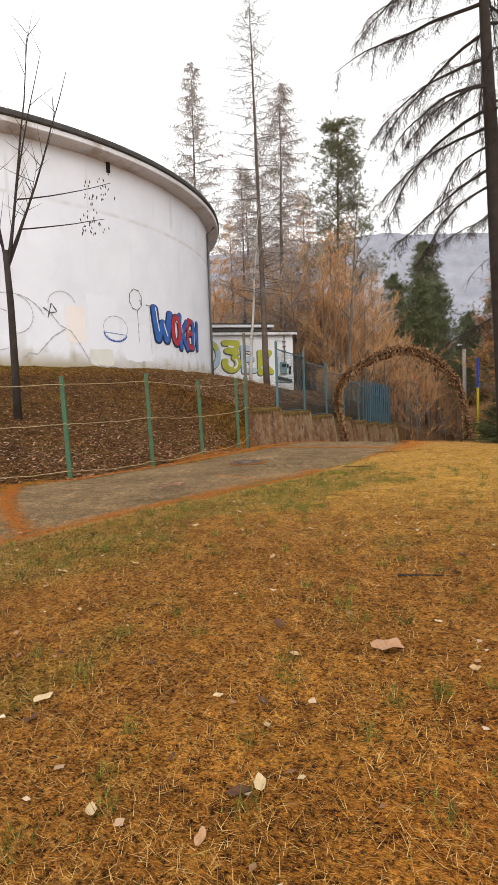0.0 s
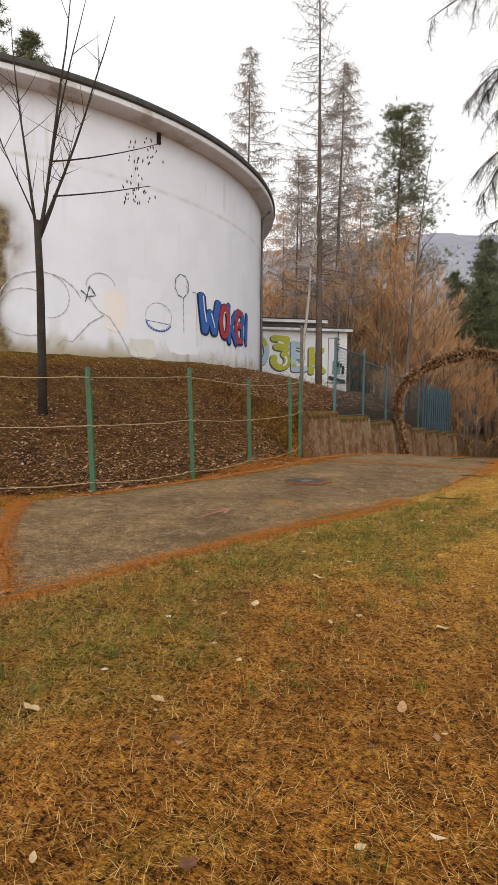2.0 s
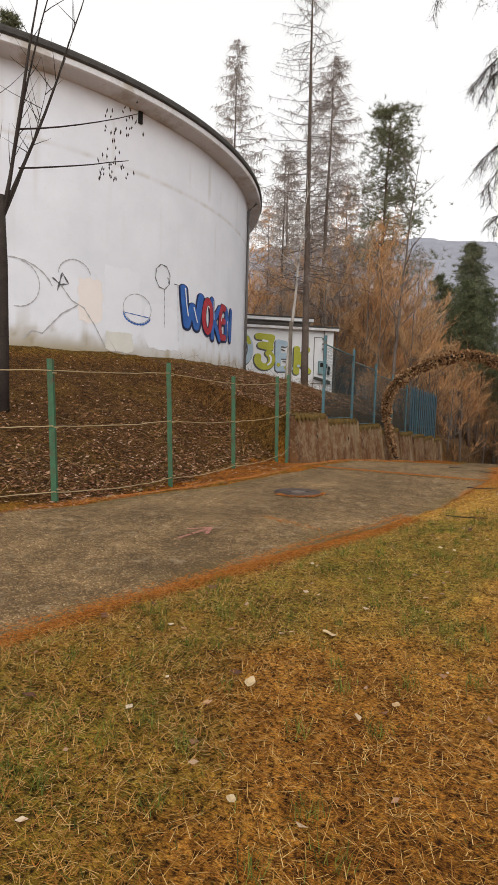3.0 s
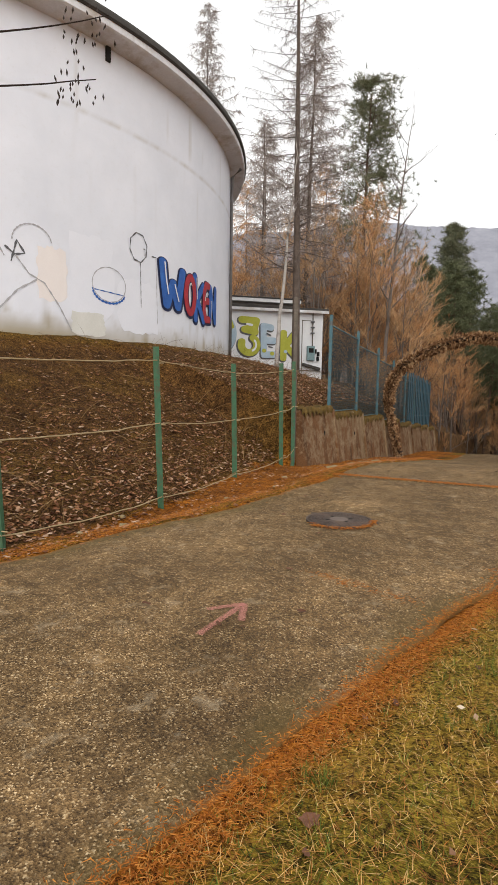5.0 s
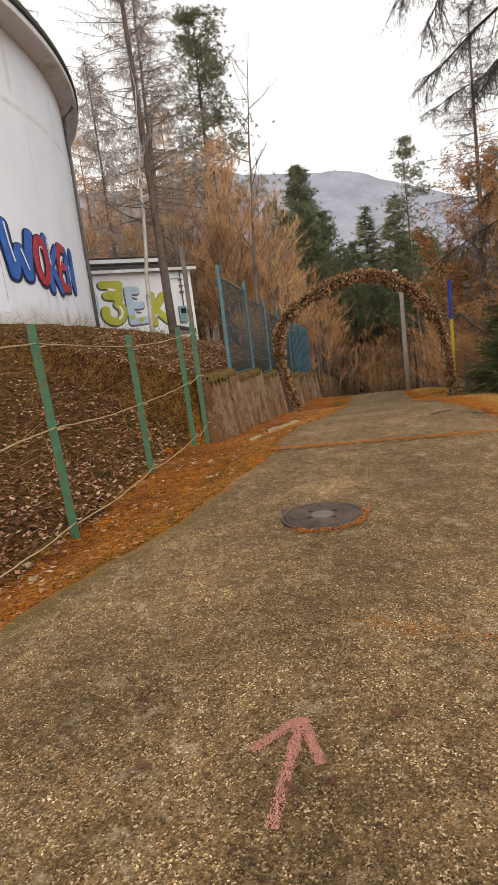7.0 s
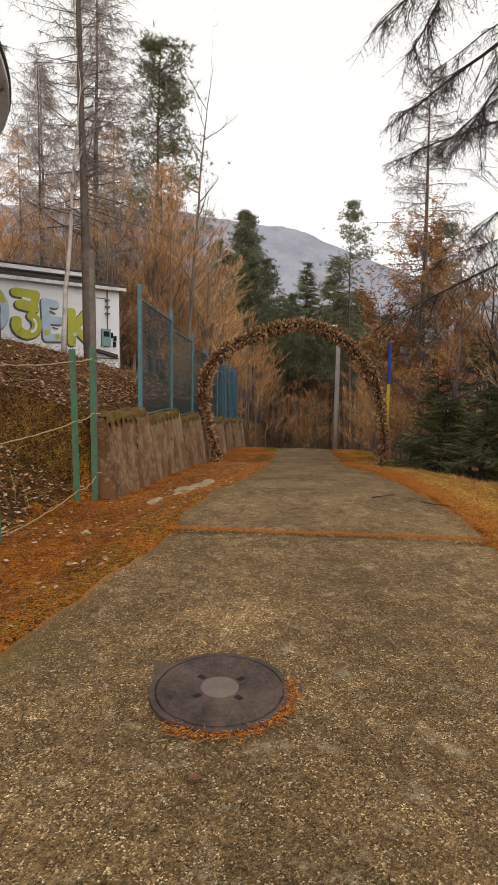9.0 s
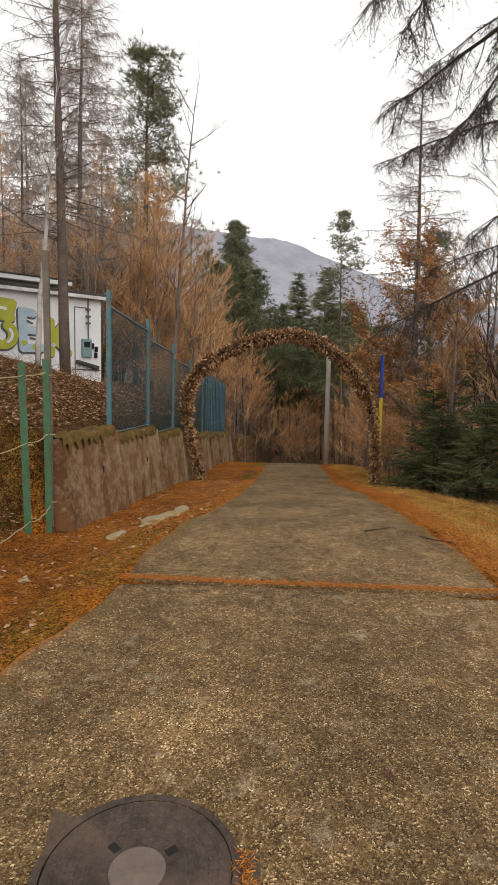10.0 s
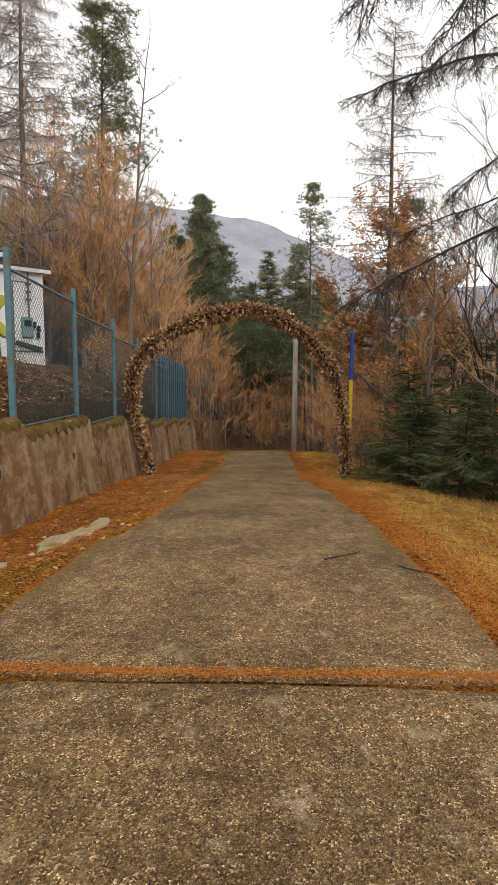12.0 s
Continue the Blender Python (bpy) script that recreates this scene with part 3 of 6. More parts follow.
litter_line("needle_litter", across(1), 0.07, 6500, "orange larch needles filling a joint of the road", R1)
litter_line("needle_litter", across(2), 0.024, 4200, "orange larch needles filling a joint of the road", R1)
litter_line("needle_litter", [Vector((-3.46, 9.56, 0)), Vector((-3.1, 9.45, 0)), Vector((-2.62, 9.28, 0))], 0.035, 220, "orange larch needles gathered on the road", R1)
for side, w, n in ((road_right, 0.065, 11000), (road_left, 0.13, 12000)):
    litter_line("needle_litter", [Vector((float(side(y)) + (0.06 if side is road_right else -0.12), float(y), 0)) for y in np.linspace(4.5, 10.5 if side is road_right else 24, 40)], w, n, "orange larch needles along the edge of the road", R1)

litter_line("needle_litter", [Vector((float(road_right(y)) + 0.06 + 0.3 * float(vnoise(y * 1.3, 2, 5)), float(y), 0)) for y in np.linspace(13.2, 25, 40)], 0.15, 14000, "orange larch needles drifted over the edge of the road", R1)
# manhole with its concrete collar
MH = Vector((-3.7, 11.27, float(road_z(11.27)) + 0.02))
manhole = thing("manhole", MH, "rusty round cast-iron manhole cover set in the road", "manhole")
manhole.scale = (1.12, 1.12, 1)


def disc_bm(r, z0, z1, n=48, bevel=0.004, hole=0.0):
    bm = bmesh.new()
    bmesh.ops.create_cone(bm, cap_ends=True, segments=n, radius1=r, radius2=r, depth=z1 - z0)
    bmesh.ops.translate(bm, verts=bm.verts, vec=(0, 0, (z0 + z1) / 2))
    if bevel:
        bmesh.ops.bevel(bm, geom=[e for e in bm.edges if abs(e.verts[0].co.z - e.verts[1].co.z) < 1e-6], offset=bevel, segments=2, affect="EDGES")
    return bm


def ring_bm(r0, r1, z0, z1, n=48):
    bm = bmesh.new()
    rows = []
    for i in range(n):
        a = 2 * math.pi * i / n
        rows.append([bm.verts.new((r * math.cos(a), r * math.sin(a), z)) for r, z in ((r0, z0), (r0, z1), (r1, z1), (r1, z0))])
    for i in range(n):
        p, q = rows[i], rows[(i + 1) % n]
        for j in range(4):
            bm.faces.new((p[j], q[j], q[(j + 1) % 4], p[(j + 1) % 4]))
    bmesh.ops.recalc_face_normals(bm, faces=bm.faces)
    return bm


M_COLLAR = surface("dark_collar_concrete", (0.045, 0.03, 0.019), (0.15, 0.105, 0.07), 6, 60, 0.95, 0.5)
for a, w in ((38, 0.16), (142, 0.12)):
    part("collar", box_bm(-0.14, 0.16, -w, w, -0.05, -0.002, 0.01, pose(0.27 * math.cos(radians(a)), 0.27 * math.sin(radians(a)), 0, 0, 0, a - 38)), M_COLLAR, manhole, "worn dark concrete collar")
part("rim", ring_bm(0.286, 0.312, -0.03, 0.008), M_IRON, manhole)
cover = part("cover", disc_bm(0.281, -0.03, 0.01), M_IRON, manhole)
part("boss", disc_bm(0.085, 0.008, 0.0125, 32, 0.001), surface("worn_grey_boss", (0.1, 0.074, 0.06), (0.19, 0.148, 0.12), 8, 80, 0.55, 0.3), cover, "worn grey centre disc")
part("ring", ring_bm(0.135, 0.141, 0.008, 0.0112, 40), M_IRON, cover)
studs = Soup()
for ring_ in range(4):
    n = 30 + 9 * ring_
    for k in range(n):
        a, rr_ = 2 * math.pi * (k + 0.5 * (ring_ % 2)) / n, 0.16 + 0.03 * ring_
        c, d = Vector((rr_ * math.cos(a), rr_ * math.sin(a), 0.0095)), Vector((-math.sin(a), math.cos(a), 0))
        e, i = Vector((math.cos(a), math.sin(a), 0)), len(studs.v)
        studs.v += [c + d * 0.01 * p + e * 0.008 * q for p, q in ((-1, -1), (1, -1), (1, 1), (-1, 1))]
        studs.v += [c + d * 0.007 * p + e * 0.005 * q + Vector((0, 0, 0.0045)) for p, q in ((-1, -1), (1, -1), (1, 1), (-1, 1))]
        studs.f += [(i + 4, i + 5, i + 6, i + 7)] + [(i + j, i + (j + 1) % 4, i + 4 + (j + 1) % 4, i + 4 + j) for j in range(4)]
link("studs", studs.mesh("studs", M_IRON), cover, "worn raised anti-slip pattern")
for a in (40, 140, 220, 320):
    part("lifting_hole", box_bm(-0.019, 0.019, -0.013, 0.013, 0.008, 0.0128, 0.002, pose(0.118 * math.cos(radians(a)), 0.118 * math.sin(radians(a)), 0, 0, 0, a)), M_HOLE, cover)
litter_line("needle_litter", [MH + Vector((0.365 * math.cos(radians(a)), 0.365 * math.sin(radians(a)), 0)) for a in range(235, 381, 10)], 0.018, 600, "orange needles around the manhole cover", R1)

# worn red arrow painted on the road
arrow = thing("painted_arrow", (-3.71, 8.54, float(road_z(8.54)) + 0.026), "worn red chalk arrow painted on the road", "marking", kind="structure")


def stroke_on_road(p, q, w, r):
    s = Soup()
    n, rows_ = 120, 16
    d = q - p
    side = Vector((-d.y, d.x, 0)).normalized()
    for i in range(n):
        for j in range(rows_):
            edge = abs(j - (rows_ - 1) / 2) / (rows_ / 2)
            if r.random() < 0.16 + 0.6 * edge * edge:
                continue
            u0, u1 = i / n, (i + 0.95) / n
            off = w * (j / rows_ - 0.5) + r.uniform(-0.003, 0.003)
            b = len(s.v)
            for u, o in ((u0, off), (u1, off), (u1, off + w / rows_), (u0, off + w / rows_)):
                g = p + d * u + side * o
                z = float(road_z(g.y + 8.54)) - float(road_z(8.54))
                s.v.append(Vector((g.x, g.y, z)))
            s.f.append((b, b + 1, b + 2, b + 3))
    return s


R2 = random.Random(5)
for a, b in (((-0.03, -0.24), (0.03, 0.27)), ((0.03, 0.27), (-0.15, 0.09)), ((0.03, 0.27), (0.12, 0.03))):
    link("stroke", stroke_on_road(Vector((*a, 0)), Vector((*b, 0)), 0.05, R2).mesh("stroke", M_PINK), arrow)

# ---- far wooded hill ----
az = np.linspace(-75, 75, 400)
hill_deg = np.interp(az, [-75, -40, -28, -12, -8, 0, 3, 6, 12, 20, 40, 75], [11, 14, 14.8, 15.9, 15.5, 14.7, 13.8, 12.7, 10.2, 8.2, 8.5, 8])
rows = []
for j, f in enumerate(np.linspace(0, 1, 24)):
    dist = 330 + 260 * f
    jag = (vnoise(az * 0.5, az * 0 + j * 0.3, 4) * 3 + vnoise(az * 4, az * 0 + j, 5) * 1.2) * f
    h = 2 + (dist * np.tan(np.radians(hill_deg)) - 2) * f ** 0.9 + jag - 28 * (1 - f)
    rows.append(np.stack([dist * np.sin(np.radians(az)), dist * np.cos(np.radians(az)), h], -1))
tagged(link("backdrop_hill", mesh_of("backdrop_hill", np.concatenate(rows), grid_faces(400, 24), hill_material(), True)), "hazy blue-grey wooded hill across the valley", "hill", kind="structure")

# ---- water tank ----
tank = thing("water_tank", (TANK_X, TANK_Y, 0), "large round whitewashed water tank with overhanging roof and graffiti", "tank")
fa = np.radians(np.concatenate([np.arange(-75, 50, 0.4), np.arange(50, 285, 5)]))
fz = np.concatenate([np.arange(1.6, 9.6, 0.09), [9.6]])
A, Zt = np.meshgrid(fa, fz)
deg = np.degrees(A)
rad = TANK_R + 0.012 * (fbm(deg * 0.3, Zt, 5) - 0.5) - 0.02 * step(0.05, 0.0, np.abs(Zt - 7.78))
i = np.arange(A.size).reshape(A.shape)
quads = np.concatenate([np.stack([i[:-1, :-1], i[:-1, 1:], i[1:, 1:], i[1:, :-1]], -1).reshape(-1, 4), np.stack([i[:-1, -1], i[:-1, 0], i[1:, 0], i[1:, -1]], -1).reshape(-1, 4)]).tolist()
me = mesh_of("wall", np.stack([rad * np.cos(A), rad * np.sin(A), Zt], -1).reshape(-1, 3), quads, tank_material(), True)
nz = fbm(deg * 0.9, Zt * 2.2, 8)
n4 = fbm(deg * 2.5, Zt * 5, 18)
drip = np.exp(-((deg + 37.3 - 0.5 * np.sin(Zt * 3)) / (1.15 + 0.7 * (Zt > 5.4))) ** 2) * step(6.7, 6.2, Zt) * step(0.2, 0.4, n4 + 0.1)
blot = np.exp(-((deg + 37.6) / 3.6) ** 2) * np.exp(-((Zt - 5.5) / 0.9) ** 2) * 1.5 * nz + np.exp(-((deg + 37.2) / 2.8) ** 2) * step(4.0, 2.9, Zt) * nz * 1.5
grime = (0.65 + 0.35 * step(-12, -22, deg)) * step(3.2 + 0.5 * nz, 2.8, Zt) + 0.35 * step(0.55, 0.75, nz) * step(4.4, 3.0, Zt) + 0.3 * step(8.9, 9.6, Zt) * n4
grime = np.maximum(grime, 0.55 * step(0.045, 0.01, np.abs(Zt - 7.78 - 0.03 * (nz - 0.5))))
grime = np.maximum(grime, 0.3 * step(0.66, 0.8, fbm(deg * 1.6, Zt * 0.35, 28)) * step(5, 9, Zt))
add_masks(me, ("grime", "stain"), (grime, np.clip(1.5 * drip + 1.25 * blot, 0, 1) * 0.97))
link("wall", me, tank)


def lathe(profile, n=160):
    s = Soup()
    k = len(profile)
    for i in range(n):
        a = 2 * math.pi * i / n
        s.v += [Vector((r * math.cos(a), r * math.sin(a), z)) for r, z in profile]
    for i in range(n):
        b, c = i * k, ((i + 1) % n) * k
        for j in range(k - 1):
            s.f.append((b + j, c + j, c + j + 1, b + j + 1))
    return s


RR = 12.16
link("soffit", lathe([(TANK_R - 0.05, 9.42), (RR - 0.06, 9.5), (RR - 0.02, 9.53), (RR - 0.02, 9.69), (TANK_R - 0.05, 9.69)]).mesh("soffit", M_SOFFIT, False), tank, "weathered white soffit")
link("roof_edge", lathe([(RR - 0.1, 9.68), (RR, 9.67), (RR + 0.035, 9.71), (RR + 0.03, 9.8), (RR + 0.01, 9.86), (RR - 0.3, 9.88)]).mesh("roof_edge", M_FASCIA, False), tank, "dark bitumen roof edge")
link("roof", lathe([(RR - 0.3, 9.88), (6, 10.6), (0.01, 11.0)]).mesh("roof", M_FASCIA, True), tank)


def on_tank(deg_, z, off=0.006):
    a = radians(deg_)
    return Vector(((TANK_R + off) * math.cos(a), (TANK_R + off) * math.sin(a), z))


for a in (-14.6, -43):
    m = pose(*on_tank(a, 9.28, 0.0), 0, 0, a)
    part("vent", box_bm(-0.05, 0.06, -0.06, 0.06, -0.16, 0.16, 0.01, m), M_HOLE, tank, "dark roof vent slot")
s = Soup()
s.tube([on_tank(21.5, z, 0.09) for z in (2.7, 9.1)] + [on_tank(21.5, 9.4, 0.4)], [0.055] * 3, 10)
link("downpipe", s.mesh("downpipe", M_PIPE, True), tank, "grey zinc downpipe")
s = Soup()
s.tube([on_tank(-37.6, 9.45, 0.16), on_tank(-37.6, 8.5, 0.16), on_tank(-37.6, 8.35, 0.05)], [0.07] * 3, 10)
link("overflow_pipe", s.mesh("overflow_pipe", M_PIPE, True), tank, "dark overflow pipe under the roof")

# graffiti: lines and letters laid on the curved wall
PX = TANK_R * math.pi / 180


def paint_line(name, pts, width, material, label="", off=0.012, onto=on_tank, parent=tank):
    """A sprayed line through (degrees, z) points, as a thin ribbon."""
    fine_pts = []
    for a, b in zip(pts[:-1], pts[1:]):
        n = max(2, int(math.hypot((b[0] - a[0]) * PX, b[1] - a[1]) / 0.06))
        fine_pts += [(a[0] + (b[0] - a[0]) * t / n, a[1] + (b[1] - a[1]) * t / n) for t in range(n)]
    fine_pts.append(pts[-1])
    s = Soup()
    for i, p in enumerate(fine_pts):
        q0, q1 = fine_pts[max(0, i - 1)], fine_pts[min(len(fine_pts) - 1, i + 1)]
        dx, dz = (q1[0] - q0[0]) * PX, q1[1] - q0[1]
        ln = math.hypot(dx, dz) or 1
        w = width * (0.5 + 0.25 * math.sin(i * 1.7))
        s.v += [onto(p[0] - dz / ln * w / PX, p[1] + dx / ln * w, off), onto(p[0] + dz / ln * w / PX, p[1] - dx / ln * w, off)]
        if i:
            s.f.append((2 * i - 2, 2 * i - 1, 2 * i + 1, 2 * i))
    return link(name, s.mesh(name, material), parent, label)


def arc(cx, cz, rx, rz, a0, a1, n=24):
    return [(cx + rx / PX * math.cos(radians(a0 + (a1 - a0) * i / n)), cz + rz * math.sin(radians(a0 + (a1 - a0) * i / n))) for i in range(n + 1)]


def patch(name, outline, material, off, label):
    """A flat blotch of paint with an uneven outline, on the curved wall."""
    s = Soup()
    cx, cz = sum(p[0] for p in outline) / len(outline), sum(p[1] for p in outline) / len(outline)
    rings = 6
    for j in range(rings + 1):
        f = j / rings
        for p in outline:
            s.v.append(on_tank(cx + (p[0] - cx) * f, cz + (p[1] - cz) * f, off))
    n = len(outline)
    for j in range(rings):
        for i in range(n):
            s.f.append((j * n + i, j * n + (i + 1) % n, (j + 1) * n + (i + 1) % n, (j + 1) * n + i))
    return link(name, s.mesh(name, material), tank, label)


def rough_outline(a0, a1, z0, z1, seed, n=40):
    r = random.Random(seed)
    out = []
    for i in range(n):
        q = 2 * math.pi * i / n
        c, d = math.cos(q), math.sin(q)
        k = 1 / max(abs(c), abs(d)) ** 0.75 * r.uniform(0.9, 1.06)
        out.append(((a0 + a1) / 2 + (a1 - a0) / 2 * c * k, (z0 + z1) / 2 + (z1 - z0) / 2 * d * k))
    return out


patch("paint_patch", rough_outline(-23.4, -20.0, 3.55, 4.75, 1), M_PEACH, 0.006, "faded peach paint patch")
patch("paint_patch", rough_outline(-19.8, -14.0, 3.3, 5.2, 2), M_LILAC, 0.007, "faded grey-white paint patch")
patch("paint_patch", rough_outline(-13.5, -6.5, 3.1, 4.4, 3), M_LILAC, 0.006, "faded grey-white paint patch")
patch("paint_patch", rough_outline(-19.6, -15.2, 2.9, 3.45, 4), M_KHAKI, 0.009, "faded khaki paint patch")
paint_line("paint_line", arc(-31.5, 4.1, 1.05, 0.85, 200, 20), 0.03, M_GREY_LINE, "faded grey sprayed loop")
paint_line("paint_line", arc(-30.6, 4.35, 0.5, 0.55, 80, -100), 0.022, M_GREY_LINE)
paint_line("paint_line", arc(-23.8, 4.75, 0.42, 0.38, 180, 10), 0.024, M_GREY_LINE)
paint_line("paint_line", [(-26.6, 4.6), (-25.6, 4.45), (-24.6, 4.5), (-25.4, 4.75), (-26, 4.3)], 0.035, M_BLACK)
paint_line("paint_line", [(-25.6, 4.45), (-24.2, 4.1), (-22.6, 3.95), (-21, 3.5), (-19.6, 3.0)], 0.026, M_GREY_LINE)
paint_line("paint_line", [(-23.4, 4.0), (-25.4, 3.75), (-27.8, 3.2), (-29.0, 3.25), (-30.0, 3.05)], 0.03, M_GREY_LINE)
paint_line("paint_line", arc(-33.4, 3.9, 0.7, 0.6, 60, 300), 0.024, M_GREY_LINE)
for pts in ([(-43.5, 3.9), (-42.6, 4.9), (-41.9, 4.2), (-41.2, 5.0), (-40.6, 4.0)], [(-42.8, 3.4), (-41.5, 3.3), (-40.2, 4.6)]):
    paint_line("paint_line", pts, 0.024, M_GREY_LINE)
hexa = [(-10.1 + 0.3 / PX * math.cos(radians(a + 15)), 5.2 + 0.36 * math.sin(radians(a + 15))) for a in range(0, 361, 45)]
paint_line("paint_line", hexa, 0.026, M_BLACK, "black sprayed octagon sign")
paint_line("paint_line", [(-9.8, 4.86), (-9.7, 3.75)], 0.018, M_BLACK)
paint_line("paint_line", [(-9.3, 5.2), (-9.0, 5.2), (-9.0, 5.05)], 0.018, M_BLACK)
paint_line("paint_line", [(-7.8, 5.08), (-6.2, 5.08)], 0.022, M_BLACK)
paint_line("paint_line", [(-7.0, 5.08), (-6.7, 3.4)], 0.016, M_GREY_LINE)
paint_line("paint_line", arc(-14.6, 4.15, 0.48, 0.4, 0, 360), 0.022, M_GREY_LINE, "blue and grey sprayed circle")
paint_line("paint_line", arc(-14.6, 4.0, 0.46, 0.28, 175, 345), 0.045, M_BLUE)
paint_line("paint_line", [(-16.9, 4.0), (-12.4, 3.95)], 0.02, M_BLUE)


def fat_letter(strokes, width, place, off):
    """Bubble letter: fat rounded strokes in a unit box, laid on the wall by place(x, y, off)."""
    s = Soup()
    lift = 0.0

    def shape(points):
        nonlocal lift
        i = len(s.v)
        s.v.extend(place(x, y, off + lift) for x, y in points)
        s.f.append(tuple(range(i, i + len(points))))
        lift += 0.0003

    wx, wy = width
    for pts in strokes:
        for x, y in pts:
            shape([(x + wx * math.cos(k * math.pi / 9), y + wy * math.sin(k * math.pi / 9)) for k in range(18)])
        for (xa, ya), (xb, yb) in zip(pts[:-1], pts[1:]):
            dx, dy = (xb - xa) / wx, (yb - ya) / wy
            ln = math.hypot(dx, dy) or 1
            ox, oy = -dy / ln * wx, dx / ln * wy
            n = max(1, int(abs(xb - xa) / 0.2))
            for k in range(n):
                p, q = k / n, (k + 1) / n
                u0, v0, u1, v1 = xa + (xb - xa) * p, ya + (yb - ya) * p, xa + (xb - xa) * q, ya + (yb - ya) * q
                shape([(u0 - ox, v0 - oy), (u1 - ox, v1 - oy), (u1 + ox, v1 + oy), (u0 + ox, v0 + oy)])
    return s


def bow(cx, cy, rx, ry, a0, a1, n=12):
    return [(cx + rx * math.cos(radians(a0 + (a1 - a0) * i / n)), cy + ry * math.sin(radians(a0 + (a1 - a0) * i / n))) for i in range(n + 1)]


def sprayed(shapes, place, parent, fills, outline, width, rim, shift, accents, off):
    """Each letter is a dark outline with its fill and a few thin strokes on top."""
    for i, strokes in enumerate(shapes):
        at = lambda x, y, o, i=i: place(i, x, y, o)
        dark = [[(x + shift[0], y + shift[1]) for x, y in st] for st in strokes]
        outer = link("letter_outline", fat_letter(dark, (width[0] + rim[0], width[1] + rim[1]), at, off).mesh("letter_outline", outline), parent)
        link("letter", fat_letter(strokes, width, at, off + 0.02).mesh("letter", fills[i]), outer)
        for st, w, m in accents.get(i, ()):
            link("letter_highlight", fat_letter([st], w, at, off + 0.04).mesh("letter_highlight", m), outer)


TANK_WORD = [
    [[(0.02, 1.05), (0.08, 0.6), (0.18, 0.08)], [(0.18, 0.08), (0.42, 0.62)], [(0.42, 0.62), (0.62, 0.08)], [(0.62, 0.08), (0.82, 0.95)]],
    [bow(0.5, 0.45, 0.3, 0.42, 90, 450, 18)],
    [[(0.2, 1.0), (0.26, 0.02)], [(0.82, 0.85), (0.35, 0.5), (0.85, 0.02)]],
    [[(0.25, 0.5), (0.72, 0.52)], [(0.72, 0.9), (0.4, 0.92), (0.24, 0.7), (0.22, 0.25), (0.4, 0.02), (0.76, 0.04)]],
    [[(0.2, 0.0), (0.22, 0.92)], [(0.22, 0.92), (0.7, 0.08)], [(0.72, 0.0), (0.76, 0.94)]],
]
thin = (0.022, 0.014)
sprayed(TANK_WORD, lambda i, x, y, o: on_tank([-5.9, -1.2, 1.3, 4.3, 6.8][i] + x * [5.6, 4.0, 4.3, 3.9, 4.1][i], 3.86 + [0, 0.0, -0.12, -0.06, -0.02][i] + y * [1.12, 1.16, 1.2, 1.14, 1.06][i], o), tank, [M_BLUE, M_RED, M_BLUE, M_RED, M_BLUE], M_NAVY, (0.135, 0.09), (0.07, 0.045), (0.02, -0.02),
        {0: [([(0.08, 1.05), (0.14, 0.66), (0.22, 0.34)], thin, M_WHITE), ([(0.47, 0.6), (0.64, 0.22)], thin, M_WHITE)], 1: [(bow(0.5, 0.45, 0.13, 0.28, 60, 240), thin, M_WHITE)], 2: [([(0.28, 0.98), (0.33, 0.5)], thin, M_WHITE)], 3: [(bow(0.48, 0.46, 0.2, 0.26, 60, 170), thin, M_WHITE)], 4: [([(0.3, 0.1), (0.3, 0.55)], thin, M_WHITE)]}, 0.012)
paint_line("paint_line", [(4.6, 3.72), (6.2, 3.76), (5.4, 3.6), (5.8, 3.86), (5.0, 3.5)], 0.03, M_BLACK)

# ---- shed behind the tank ----
shed = thing("shed", (-9.66, 30.3, 0), "small flat-roofed white shed covered in green and blue graffiti", "shed")
shed.rotation_euler = (0, 0, math.atan2(2.7, 3.41))
# local x runs to the right along the front (ending at 0), local y goes back
part("wall", box_bm(-6.4, 0, 0, 4.2, 0.6, 5.28), M_WHITE, shed)
part("roof", box_bm(-6.6, 0.22, -0.22, 4.4, 5.28, 5.42, 0.02), M_FASCIA, shed, "dark flat roof slab")
part("fascia", box_bm(-6.58, 0.2, -0.235, -0.215, 5.2, 5.32, 0.004), M_SOFFIT, shed, "pale roof edge board")
lantern = part("lantern", box_bm(-4.6, -1.1, 0.7, 3.2, 5.42, 5.68), surface("lantern_side", (0.12, 0.11, 0.1), (0.25, 0.23, 0.21), 4, 40), shed, "raised roof lantern")
part("lantern_roof", box_bm(-4.8, -0.9, 0.45, 3.4, 5.68, 5.84, 0.02), M_WHITE, lantern, "white lantern roof")
part("lantern_edge", box_bm(-4.83, -0.87, 0.42, 3.43, 5.845, 5.9, 0.01), M_FASCIA, lantern)


def on_shed(i, x, y, o):
    return Vector(([-4.8, -3.98, -2.95, -2.05][i] + x * [0.85, 1.05, 0.9, 0.95][i], -o, 3.42 - 0.12 * i + y * [1.5, 1.6, 1.5, 1.35][i]))


